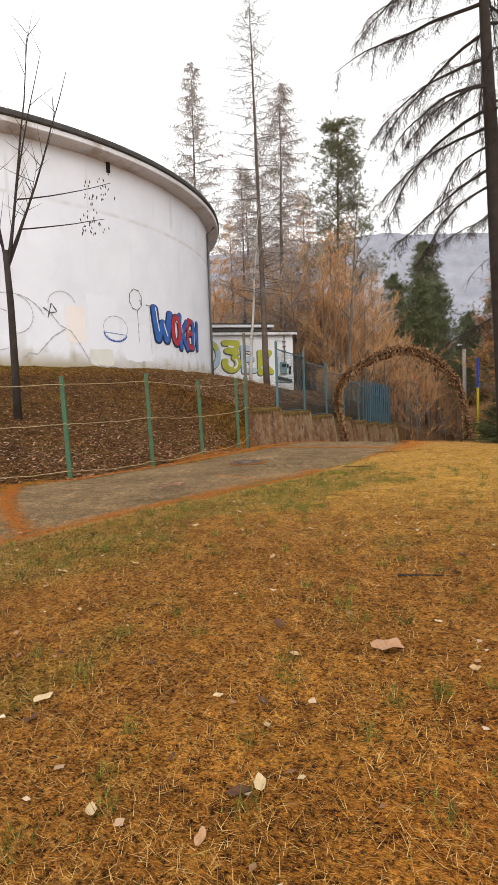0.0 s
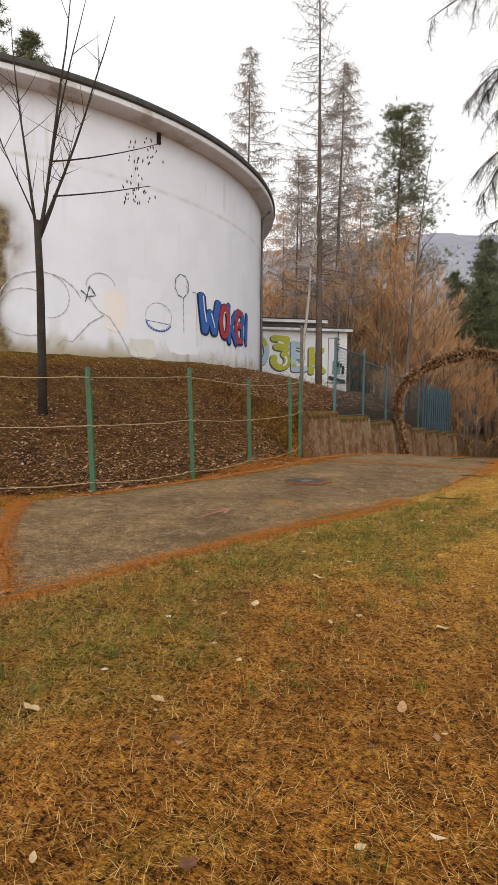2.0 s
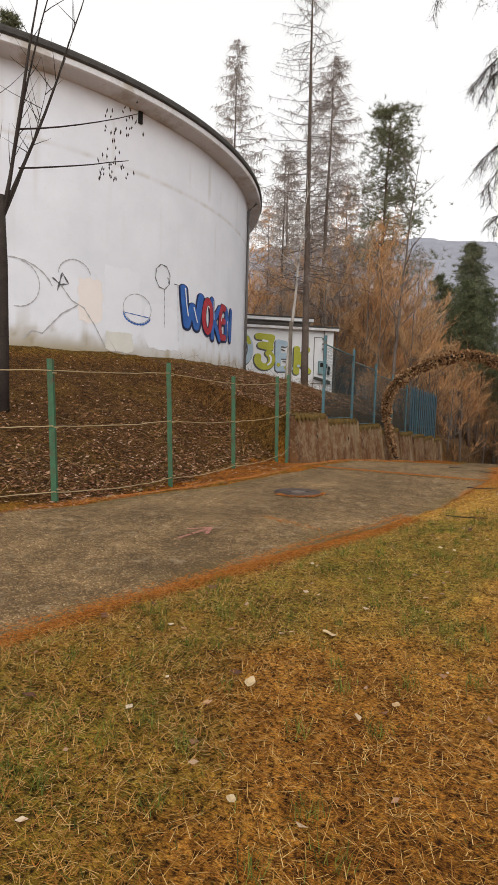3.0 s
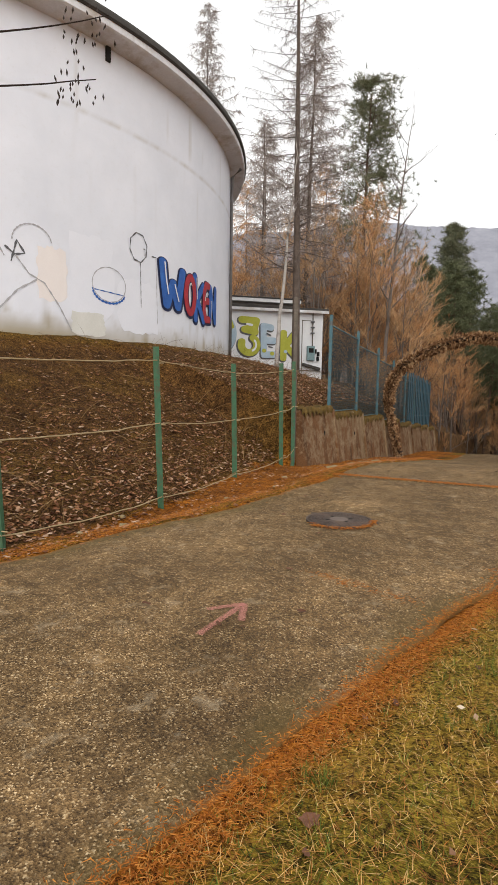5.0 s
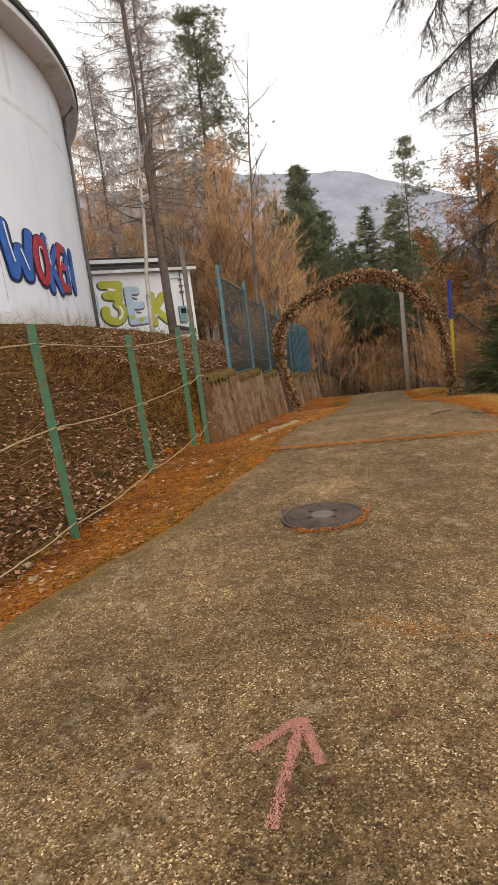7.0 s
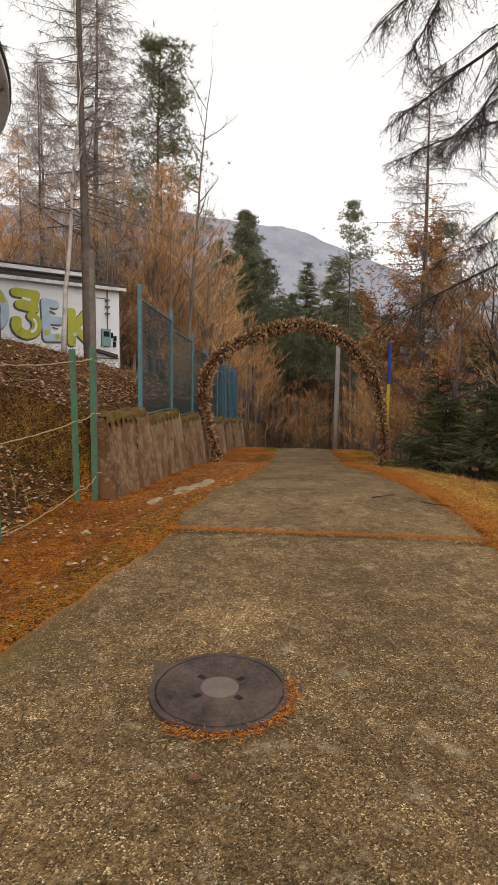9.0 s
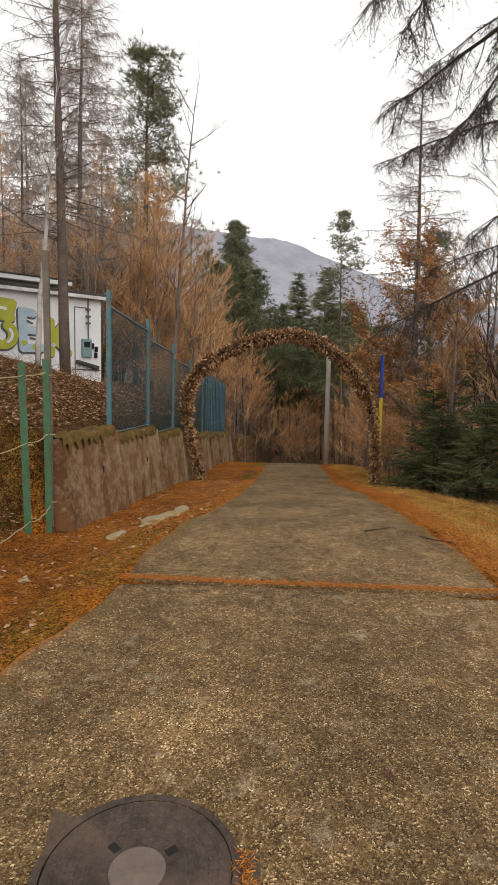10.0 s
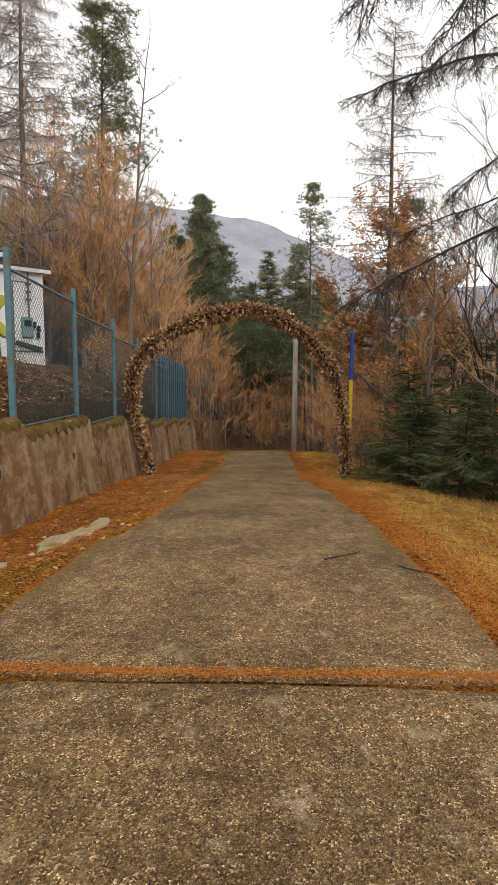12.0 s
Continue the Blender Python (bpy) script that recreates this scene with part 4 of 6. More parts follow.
SHED_WORD = [
    [[(0.2, 0.06), (0.2, 0.94)], bow(0.25, 0.5, 0.5, 0.42, -80, 80)],
    [[(0.18, 0.94), (0.8, 0.92), (0.72, 0.74), (0.3, 0.68), (0.75, 0.62)], bow(0.5, 0.26, 0.34, 0.22, 60, -200)],
    [[(0.2, 0.08), (0.16, 0.92)], [(0.16, 0.92), (0.55, 0.88)], [(0.2, 0.5), (0.7, 0.5)], [(0.2, 0.08), (0.85, 0.1)]],
    [[(0.2, 0.08), (0.2, 0.92)], [(0.75, 0.9), (0.3, 0.5), (0.85, 0.12)]],
]
dot = (0.11, 0.06)
sprayed(SHED_WORD, on_shed, shed, [M_PALEBLUE, M_OLIVE, M_PALEBLUE, M_OLIVE], M_BLACK, (0.16, 0.095), (0.03, 0.018), (-0.035, -0.028),
        {0: [([(0.55, 0.86), (0.66, 0.7)], dot, M_OLIVE), ([(0.3, 0.12)], dot, M_OLIVE)], 1: [([(0.4, 0.82), (0.6, 0.8)], (0.05, 0.03), M_WHITE), (bow(0.5, 0.26, 0.3, 0.18, 40, -60), (0.04, 0.03), M_WHITE)], 2: [([(0.2, 0.2)], dot, M_OLIVE), ([(0.62, 0.12)], dot, M_OLIVE), ([(0.35, 0.7), (0.5, 0.66)], (0.05, 0.02), M_BLACK), ([(0.45, 0.32), (0.6, 0.3)], (0.05, 0.02), M_BLACK)], 3: [([(0.3, 0.3)], (0.09, 0.05), M_PALEBLUE)]}, 0.008)
for x, z in ((-0.34, 3.42), (-0.2, 3.3), (-0.22, 3.08)):
    part("switch_box", box_bm(x - 0.05, x + 0.05, -0.1, 0.0, z, z + 0.2, 0.01), M_HOLE, shed, "small dark switch box")
part("bracket", box_bm(-0.42, 0.42, -0.2, 0.0, -0.06, 0.06, 0.01, pose(-0.55, 0, 2.82, 0, 14, 0)), M_FASCIA, shed, "dark slanted bracket")
part("crossbar", box_bm(-1.1, -0.05, -0.05, 0.0, 2.62, 2.66, 0.004), M_GREY_POST, shed)
part("door_panel", box_bm(-0.965, -0.56, -0.018, 0.0, 4.87, 4.9), M_GREY_POST, shed)
meter_box = part("meter_box", box_bm(-0.75, -0.4, -0.14, 0.0, 3.1, 3.75, 0.01), surface("teal_box_paint", (0.14, 0.23, 0.24), (0.24, 0.34, 0.35)), shed, "teal electric meter box")
part("meter_window", box_bm(-0.69, -0.46, -0.147, -0.141, 3.45, 3.65, 0.001), M_HOLE, meter_box)
part("door_panel", box_bm(-1.0, -0.97, -0.02, 0.0, 2.4, 4.9), M_GREY_POST, shed)
s = Soup()
s.tube([Vector((-0.5, -0.06, z)) for z in (3.75, 5.2)] + [Vector((-0.5, -0.06, 7.2))], [0.025] * 3, 6)
riser = link("cable_riser", s.mesh("cable_riser", M_GREY_POST), shed, "grey cable pipe with insulators")
for z in (4.3, 4.55, 4.8):
    part("insulator", box_bm(-0.6, -0.42, -0.12, -0.04, z, z + 0.06, 0.01), M_BLACK, riser)

# ---- retaining wall with stepped panels ----
rwall = tagged(new("wall_retaining"), "stepped battered concrete retaining wall, brown-stained with mossy top", "wall", kind="structure")
RW = random.Random(3)
for y0, y1, zt in WALL:
    bm = bmesh.new()
    sec = []
    for y in (y0 + 0.012, y1 - 0.012):
        tilt = 0.03 * (1 if y > (y0 + y1) / 2 else 0)
        zb = float(road_z(y)) - 0.35
        x = float(wall_x(y))
        batter = 0.17 * (zt - zb) / 1.2
        sec.append([bm.verts.new(c) for c in ((x + batter, y, zb), (x, y, zt + tilt), (x - 0.2, y, zt + tilt), (x - 0.2, y, zb))])
    for j in range(4):
        bm.faces.new((sec[0][j], sec[1][j], sec[1][(j + 1) % 4], sec[0][(j + 1) % 4]))
    bm.faces.new(sec[0][::-1])
    bm.faces.new(sec[1])
    bmesh.ops.recalc_face_normals(bm, faces=bm.faces)
    bmesh.ops.bevel(bm, geom=bm.edges[:], offset=0.018, segments=2, affect="EDGES")
    part("wall_panel", bm, M_STREAKED, rwall)
    if y0 < 20:
        ym, zm = y0 + 0.62 * (y1 - y0), zt - 0.55
        xm = float(wall_x(ym)) + 0.17 * 0.55 / 1.2
        part("weep_hole", box_bm(xm - 0.03, xm + 0.012, ym - 0.025, ym + 0.025, zm - 0.05, zm + 0.05, 0.006), M_HOLE, rwall)
    # a proud rib at the joint and mossy earth on the top
    x = float(wall_x(y1))
    zb = float(road_z(y1)) - 0.3
    bt = 0.17 * (zt - zb) / 1.2
    bm = box_bm(-0.03, 0.03, -0.05, 0.05, 0, 1, 0.008)
    for v in bm.verts:
        f = v.co.z
        v.co = Vector((x + bt * (1 - f) + v.co.x + 0.012, y1 - 0.07 + v.co.y, zb + (zt - 0.03 - zb) * f))
    part("rib", bm, M_STREAKED, rwall)
    s = Soup()
    nn = 28
    for i in range(nn + 1):
        y = y0 + 0.05 + (y1 - y0 - 0.1) * i / nn
        xx = float(wall_x(y))
        for j, (dx, dz) in enumerate(((0.034, -0.11 + 0.06 * math.sin(i * 1.9)), (0.02, 0.012), (-0.05, 0.03), (-0.14, 0.04), (-0.26, 0.0))):
            s.v.append(Vector((xx + dx + RW.uniform(-0.02, 0.02), y, zt + dz + RW.uniform(-0.03, 0.045))))
    for i in range(nn):
        for j in range(4):
            s.f.append((5 * i + j, 5 * i + 5 + j, 5 * i + 6 + j, 5 * i + 1 + j))
    link("moss_cap", s.mesh("moss_cap", M_MOSS, True), rwall, "mossy needle-strewn capping")

# ---- green wire fence along the bank ----
def fence_post(name, x, y, z0, z1, lean, material, cat_label, w=0.042, top=None):
    """An angle-iron post with a few wire hooks."""
    ob = thing(name, (x, y, z0), cat_label, "fence post", "posts along the road")
    ob.rotation_euler = (radians(lean[0]), radians(lean[1]), radians(8))
    h = z1 - z0
    part("flange", box_bm(-w, w, -0.004, 0.004, -0.25, h, 0.002), material, ob)
    part("web", box_bm(-0.004, 0.004, 0.0042, 2 * w, -0.25, h - 0.01, 0.002), material, ob)
    for f in (0.1, 0.53, 0.9):
        part("hook", box_bm(w - 0.002, w + 0.06, -0.006, 0.004, h * f, h * f + 0.012, 0.003), M_WIRE, ob)
    if top:
        part("extension", box_bm(-0.035, 0.035, 0.075, 0.145, -0.2, top - z0, 0.008), M_GREY_POST, ob, "weathered grey taller post")
    return ob


POSTS = [(-9.0, 6.2, 0.32, 2.2, (2, 0)), (-7.5, 7.7, 0.3, 2.1, (3, 1)), (-6.15, 9.04, 0.28, 2.11, (3, 0)), (-6.15, 11.6, 0.16, 2.25, (4, 0)), (-6.15, 13.82, 0.18, 2.15, (4, 0)), (-6.12, 15.9, 0.22, 2.26, (4, 0))]
for x, y, z0, z1, lean in POSTS:
    fence_post("fence_post", x, y, z0, z1, lean, M_GREEN_STEEL, "green-painted steel angle fence post at the foot of the bank")
fence_post("fence_post", -5.93, 16.05, 0.4, 2.3, (1.5, 0), M_GREEN_STEEL, "green steel fence post with a taller grey post behind it", 0.038, 3.55)
R3 = random.Random(8)
ends = [(x, y, z0, z1) for x, y, z0, z1, _ in POSTS] + [(-5.93, 16.05, 0.4, 2.3)]
for f, sag in ((0.08, 0.05), (0.54, 0.03), (0.92, 0.02)):
    for (xa, ya, a0, a1), (xb, yb, b0, b1) in zip(ends[:-1], ends[1:]):
        p, q = Vector((xa + 0.03, ya - 0.06 * (a1 - a0) * f, a0 + (a1 - a0) * f)), Vector((xb + 0.03, yb - 0.06 * (b1 - b0) * f, b0 + (b1 - b0) * f))
        pts = [p.lerp(q, t / 12) + Vector((R3.uniform(-0.008, 0.008), 0, -sag * math.sin(math.pi * t / 12) + R3.uniform(-0.008, 0.008))) for t in range(13)]
        s = Soup()
        s.tube(pts, [0.007] * 13, 5)
        tagged(link("fence_wire", s.mesh("fence_wire", M_WIRE)), "thin ochre plastic-coated fence wire strung between posts", "wire", "fence wires")

# ---- blue chain-link fence on the wall ----
mesh_fence = thing("chain_link_fence", (-5.85, 18.3, 1.3), "blue-green steel fence with dark chain-link mesh on the wall", "fence")
BP = [(18.34, 3.5), (20.8, 3.38), (23.3, 3.1), (25.7, 2.85), (28.1, 2.55), (30.3, 2.35)]
base_v = Vector((-5.85, 18.3, 1.3))


def bx(y):
    return float(wall_x(y)) - 0.1


def wtop(y):
    return next((z for a, b, z in WALL if a <= y < b), -0.1)


for y, z in BP:
    bm = box_bm(bx(y) - 0.035, bx(y) + 0.035, y - 0.035, y + 0.035, wtop(y) - 0.1, z, 0.006)
    bmesh.ops.translate(bm, verts=bm.verts, vec=-base_v)
    part("post", bm, M_BLUE_STEEL, mesh_fence)
for (ya, za), (yb, zb) in zip(BP[:-1], BP[1:]):
    top = min(za, zb) - 0.12
    bot = wtop((ya + yb) / 2) + 0.08
    for nm, p, q, w in (("top_rail", Vector((bx(ya), ya + 0.04, top)), Vector((bx(yb), yb - 0.04, top - 0.12)), 0.02), ("bottom_rail", Vector((bx(ya), ya + 0.04, bot)), Vector((bx(yb), yb - 0.04, bot)), 0.012)):
        s = Soup()
        s.tube([p - base_v, q - base_v], [w, w], 6)
        link(nm, s.mesh(nm, M_BLUE_STEEL), mesh_fence)
    s = Soup()
    L, H = yb - ya - 0.08, top - 0.06 - bot
    pitch = 0.085
    for sg in (1, -1):
        c = -H
        while c < L:
            t0, t1 = max(0, c), min(L, c + H)
            z0, z1 = (t0 - c, t1 - c)
            if sg < 0:
                z0, z1 = H - z0, H - z1
            if t1 - t0 > 0.02:
                f0, f1 = t0 / L, t1 / L
                p = Vector((bx(ya + t0), ya + 0.04 + t0, bot + z0)) - base_v
                q = Vector((bx(ya + t1), ya + 0.04 + t1, bot + z1)) - base_v
                s.tube([p, q], [0.0032] * 2, 3, False)
            c += pitch
    link("mesh", s.mesh("mesh", M_BLUE_WIRE), mesh_fence, "dark blue-green chain-link mesh")
slats = thing("slat_fence", (-5.4, 31, 0.3), "blue vertical metal slat fence on the end of the wall", "fence")
y = 29.0
k = 0
while y < 35.4:
    z0, z1 = wtop(y) + 0.08, 2.52 - 0.045 * (y - 29) + 0.03 * (k % 3)
    bm = box_bm(bx(y) - 0.012, bx(y) + 0.012, y - 0.11, y + 0.11, z0, z1, 0.005)
    bmesh.ops.translate(bm, verts=bm.verts, vec=(5.4, -31, -0.3))
    part("slat", bm, M_BLUE_SLAT, slats)
    y += 0.46
    k += 1
for j in range(64):
    yy = 28.95 + 0.1 * j
    s = Soup()
    s.tube([Vector((bx(yy) + 5.36, yy - 31, wtop(yy) + 0.06 - 0.3)), Vector((bx(yy) + 5.36, yy - 31, 2.1 - 0.045 * (yy - 29)))], [0.007, 0.007], 4, False)
    link("bar", s.mesh("bar", M_BLUE_WIRE), slats)
for zz in (0.8, 1.9):
    s = Soup()
    s.tube([Vector((bx(yy) - 0.03 + 5.4, yy - 31, zz - 0.3 - 0.04 * (yy - 29))) for yy in (28.9, 32, 35.4)], [0.025] * 3, 6)
    link("rail", s.mesh("rail", M_BLUE_STEEL), slats)

# ---- garland arch over the road ----
arch = thing("garland_arch", (-2.75, 24.3, -0.45), "tall arch over the road wrapped in a garland of withered leaves", "arch")
AX = [-5.07, -5.3, -5.5, -5.52, -5.42, -5.0, -4.06, -2.92, -2.05, -1.3, -0.76, -0.5, -0.44, -0.42]
AZ = [-0.55, 0.4, 1.2, 1.7, 2.15, 2.72, 3.2, 3.5, 3.33, 2.76, 2.04, 1.1, 0.3, -0.5]
at_ = np.linspace(0, len(AX) - 1, 120)
ker = np.ones(9) / 9
sx, sz = np.interp(at_, range(len(AX)), AX), np.interp(at_, range(len(AX)), AZ)
sx[4:-4], sz[4:-4] = np.convolve(sx, ker, "valid"), np.convolve(sz, ker, "valid")
apts = [Vector((a + 2.75, 0.03 * math.sin(b * 3), b + 0.45)) for a, b in zip(sx, sz)]
s = Soup()
s.tube(apts, [0.06] * 120, 8)
link("hoop", s.mesh("hoop", M_BARK_DARK, True), arch, "dark wooden hoop")
R4 = random.Random(17)
s = Soup()
for k in range(9000):
    t = R4.uniform(0, 118.9)
    i = int(t)
    p = apts[i].lerp(apts[i + 1], t - i)
    d = (apts[i + 1] - apts[i]).normalized()
    o = Vector((R4.gauss(0, 1), R4.gauss(0, 1), R4.gauss(0, 1)))
    o = (o - d * o.dot(d)).normalized()
    lump = 0.115 + 0.06 * vnoise(t * 0.5, 0, 3)
    thin = 0.5 if t < 22 or t > 92 else 1.0
    dd = (o + d * R4.uniform(-1, 1) + Vector((0, 0, R4.uniform(-1.1, 0.25)))).normalized()
    s.leaf(p + o * lump * thin * R4.uniform(0.5, 1), dd, dd.orthogonal().normalized(), R4.uniform(0.08, 0.15), R4.uniform(0.045, 0.085))
link("garland", s.mesh("garland", M_LEAF_ARCH), arch, "withered tan and brown leaves")
for x in (-5.07, -0.43):
    part("foot", box_bm(x + 2.75 - 0.07, x + 2.75 + 0.07, -0.07, 0.07, -0.35, 0.25, 0.02), M_BARK_DARK, arch)

# ---- pole and painted post ----
pole = thing("utility_pole", (-0.98, 31.8, gz(-0.98, 31.8)), "grey concrete utility pole with a small lamp beside the road", "pole")
s = Soup()
s.tube([Vector((0, 0, z)) for z in (-0.3, 2, 3.8, 4.85)], [0.11, 0.1, 0.09, 0.085], 12)
link("shaft", s.mesh("shaft", M_POLE, True), pole)
s = Soup()
s.tube([Vector((0, 0, 4.75)), Vector((-0.06, -0.05, 4.95)), Vector((-0.16, -0.1, 5.05))], [0.03] * 3, 8)
lamp_arm = link("arm", s.mesh("arm", M_GREY_POST, True), pole)
bm = bmesh.new()
bmesh.ops.create_uvsphere(bm, u_segments=16, v_segments=8, radius=0.1)
bmesh.ops.scale(bm, verts=bm.verts, vec=(1.2, 1, 0.6))
bmesh.ops.translate(bm, verts=bm.verts, vec=(-0.2, -0.12, 5.06))
part("lamp_head", bm, M_WHITE, lamp_arm, "white lamp head", True)
gate_post = thing("painted_post", (-0.1, 25.6, gz(-0.1, 25.6)), "slim metal post painted blue above and yellow below", "post")
h0 = gz(-0.1, 25.6)
for nm, z0, z1, m_ in (("blue_section", 1.85, 3.05, M_POLEBLUE), ("yellow_section", h0 - 0.2, 1.85, M_YELLOW)):
    s = Soup()
    s.tube([Vector((0, 0, z0 - h0)), Vector((0, 0, z1 - h0))], [0.05, 0.05], 12)
    link(nm, s.mesh(nm, m_), gate_post)
slab = tagged(part("concrete_block", box_bm(0.2, 2.2, 14.1, 15.0, 0.0, 0.36, 0.03), M_STONE), "low weathered concrete block at the grass edge", "block")

# ---- trees ----
def tree_thing(name, at, parts, label, group=""):
    """parts: (name, Soup, material, label). The tree's foot is at its origin."""
    ob = thing(name, at, label, "tree", group)
    for nm, s, m_, lb in parts:
        link(nm, s.mesh(nm, m_, nm == "trunk"), ob, lb)
    return ob


def trunk_path(h, lean, wob, r, n=12):
    pts = [Vector((0, 0, -0.4))]
    off = Vector((0, 0, 0))
    for i in range(1, n + 1):
        f = i / n
        off += Vector((r.uniform(-1, 1), r.uniform(-1, 1), 0)) * wob
        pts.append(Vector((lean[0] * f, lean[1] * f, h * f)) + off)
    return pts


def along(pts, f):
    t = max(0, min(0.9999, f)) * (len(pts) - 1)
    i = int(t)
    return pts[i].lerp(pts[i + 1], t - i)


def larch(h, r, lean=(0, 0), rad=0.2, bare=0.25, reach=2.6, per=60, droop=-0.03, hang=(0.12, 0.45), thick=0.005, dense=1.0, shape=0.55):
    """A leafless larch: straight trunk, level limbs, hanging twigs."""
    tp = trunk_path(h, lean, 0.012 * h / 8, r)
    trunk, limbs, twigs = Soup(), Soup(), Soup()
    trunk.tube(tp, [rad * (1 - 0.94 * (i / 12)) for i in range(13)], 9)
    for k in range(per):
        f = bare + (1 - bare) * (k + r.random()) / per
        p = along(tp, f)
        ln = reach * (1 - f) ** shape * r.uniform(0.45, 1.1) + 0.25
        d = rvec(r, r.uniform(-0.15, 0.35))
        n = 6
        path = bend_path(p, d, ln, n, droop + 0.05, 0.12, r)
        limbs.tube(path, [max(0.004, rad * 0.12 * (1 - f * 0.5) * (1 - i / n)) for i in range(n + 1)], 4, False)
        for j in range(int((8 + ln * 9) * dense)):
            g = r.uniform(0.12, 1)
            q = along(path, g)
            dd = Vector((r.uniform(-0.6, 0.6), r.uniform(-0.6, 0.6), r.uniform(-1, 0.15))).normalized() + d * 0.4
            twigs.spike(q, q + dd.normalized() * r.uniform(*hang), thick)
    for j in range(40):
        q = along(tp, r.uniform(0.85, 1))
        twigs.spike(q, q + rvec(r, r.uniform(0, 0.8)) * r.uniform(0.1, 0.4), thick)
    return trunk, limbs, twigs


def broadleaf(h, r, lean=(0, 0), rad=0.12, forks=7, spread_=0.5, start=0.3, twig=0.35, levels=2, thick=0.006, leaves=0, reach=1.0, ends=6, rise=(0.5, 1.5)):
    """A bare broadleaved tree: rising limbs that fork into fine twigs."""
    tp = trunk_path(h * 0.8, lean, 0.02 * h / 6, r)
    trunk, limbs, twigs, leaf = Soup(), Soup(), Soup(), Soup()
    trunk.tube(tp, [rad * (1 - 0.85 * (i / 12)) for i in range(13)], 7)

    def limb(p, d, ln, rd, lv):
        n = 4
        path = bend_path(p, d, ln, n, 0.06, 0.15, r)
        if lv > 0:
            limbs.tube(path, [max(thick * 0.7, rd * (1 - 0.8 * i / n)) for i in range(n + 1)], 4 if rd > 0.02 else 3, False)
            for _ in range(r.choice((3, 4, 5))):
                g = r.uniform(0.2, 0.98)
                dd = (path[-1] - path[0]).normalized() + Vector((r.uniform(-1, 1), r.uniform(-1, 1), r.uniform(-0.5, 0.8))) * spread_
                limb(along(path, g), dd, ln * r.uniform(0.4, 0.7), rd * 0.5, lv - 1)
        else:
            twigs.spike(path[0], path[2], max(thick, rd))
            twigs.spike(path[1], path[4], thick)
            for _ in range(ends):
                q = along(path, r.uniform(0.05, 1))
                dd = (path[-1] - path[0]).normalized() + Vector((r.uniform(-1, 1), r.uniform(-1, 1), r.uniform(-0.6, 0.7))) * 0.8
                twigs.spike(q, q + dd.normalized() * r.uniform(0.3, 1) * twig, thick * 0.8)
                for _l in range(leaves):
                    a = dd.normalized()
                    leaf.leaf(q + a * r.uniform(0, twig), (a + Vector((r.uniform(-1, 1), r.uniform(-1, 1), -0.8))).normalized(), a.orthogonal().normalized(), r.uniform(0.07, 0.13), r.uniform(0.04, 0.07))

    for k in range(forks):
        f = start + (1 - start) * (k + r.random() * 0.6) / forks
        d = rvec(r, r.uniform(*rise))
        limb(along(tp, f), d, h * reach * r.uniform(0.2, 0.4) * (1.15 - f * 0.6), rad * 0.45 * (1.1 - 0.7 * f), levels)
    limb(tp[-1], Vector((r.uniform(-0.2, 0.2), r.uniform(-0.2, 0.2), 1)), h * 0.25, rad * 0.2, levels - 1)
    return trunk, limbs, twigs, leaf


def pine(h, r, rad=0.18, crown=0.45, reach=2.4, per=34, clumps=9, lean=(0, 0), needle=0.2, kind="pine", thick=0.012, taper=0.65):
    """A conifer in needle: pine with tufted clumps, or spruce with feathered level boughs."""
    tp = trunk_path(h, lean, 0.02 * h / 10, r)
    trunk, limbs, needles = Soup(), Soup(), Soup()
    trunk.tube(tp, [rad * (1 - 0.9 * (i / 12)) for i in range(13)], 9)
    for k in range(per):
        f = crown + (1 - crown) * (k + r.random()) / per
        p = along(tp, f)
        if kind == "pine":
            ln = reach * (1 - (f - crown) / (1 - crown)) ** taper * r.uniform(0.45, 1.2) + 0.25
            d = rvec(r, r.uniform(-0.1, 0.45))
            dr = 0.05
        else:
            ln = reach * (1 - (f - crown) / (1 - crown)) * r.uniform(0.75, 1.1) + 0.15
            d = rvec(r, r.uniform(-0.3, 0.5))
            dr = 0.02
        path = bend_path(p, d, ln, 5, dr, 0.1, r)
        limbs.tube(path, [max(0.005, rad * 0.2 * (1 - i / 5)) for i in range(6)], 4, False)
        if kind == "pine":
            for _ in range(clumps):
                c = along(path, r.uniform(0.35, 1)) + Vector((r.gauss(0, 0.42), r.gauss(0, 0.42), r.gauss(0.04, 0.2))) * (0.4 + ln / 3)
                for _n in range(11):
                    dd = Vector((r.gauss(0, 1), r.gauss(0, 1), r.gauss(0.35, 0.8))).normalized()
                    needles.spike(c, c + dd * needle * r.uniform(0.7, 1.3), thick)
        else:
            dn = (path[-1] - path[0]).normalized()
            side = dn.cross(Vector((0, 0, 1))).normalized()
            for _ in range(int(clumps * ln * 3.2) + 6):
                g = r.uniform(0.08, 1)
                q = along(path, g)
                sg = r.choice((-1, 1))
                dd = (dn * 0.7 + side * sg * r.uniform(0.3, 1.1) + Vector((0, 0, r.uniform(-0.5, 0.15)))).normalized()
                needles.spike(q, q + dd * needle * r.uniform(0.8, 1.8) * (1.3 - g * 0.6), thick)
    return trunk, limbs, needles


def place_larch(name, at, label, seed, bark, twigm, group="", **kw):
    t, l, w = larch(r=random.Random(seed), **kw)
    return tree_thing(name, at, [("trunk", t, bark, ""), ("branchwork", l, bark, ""), ("crown", w, twigm, "")], label, group)


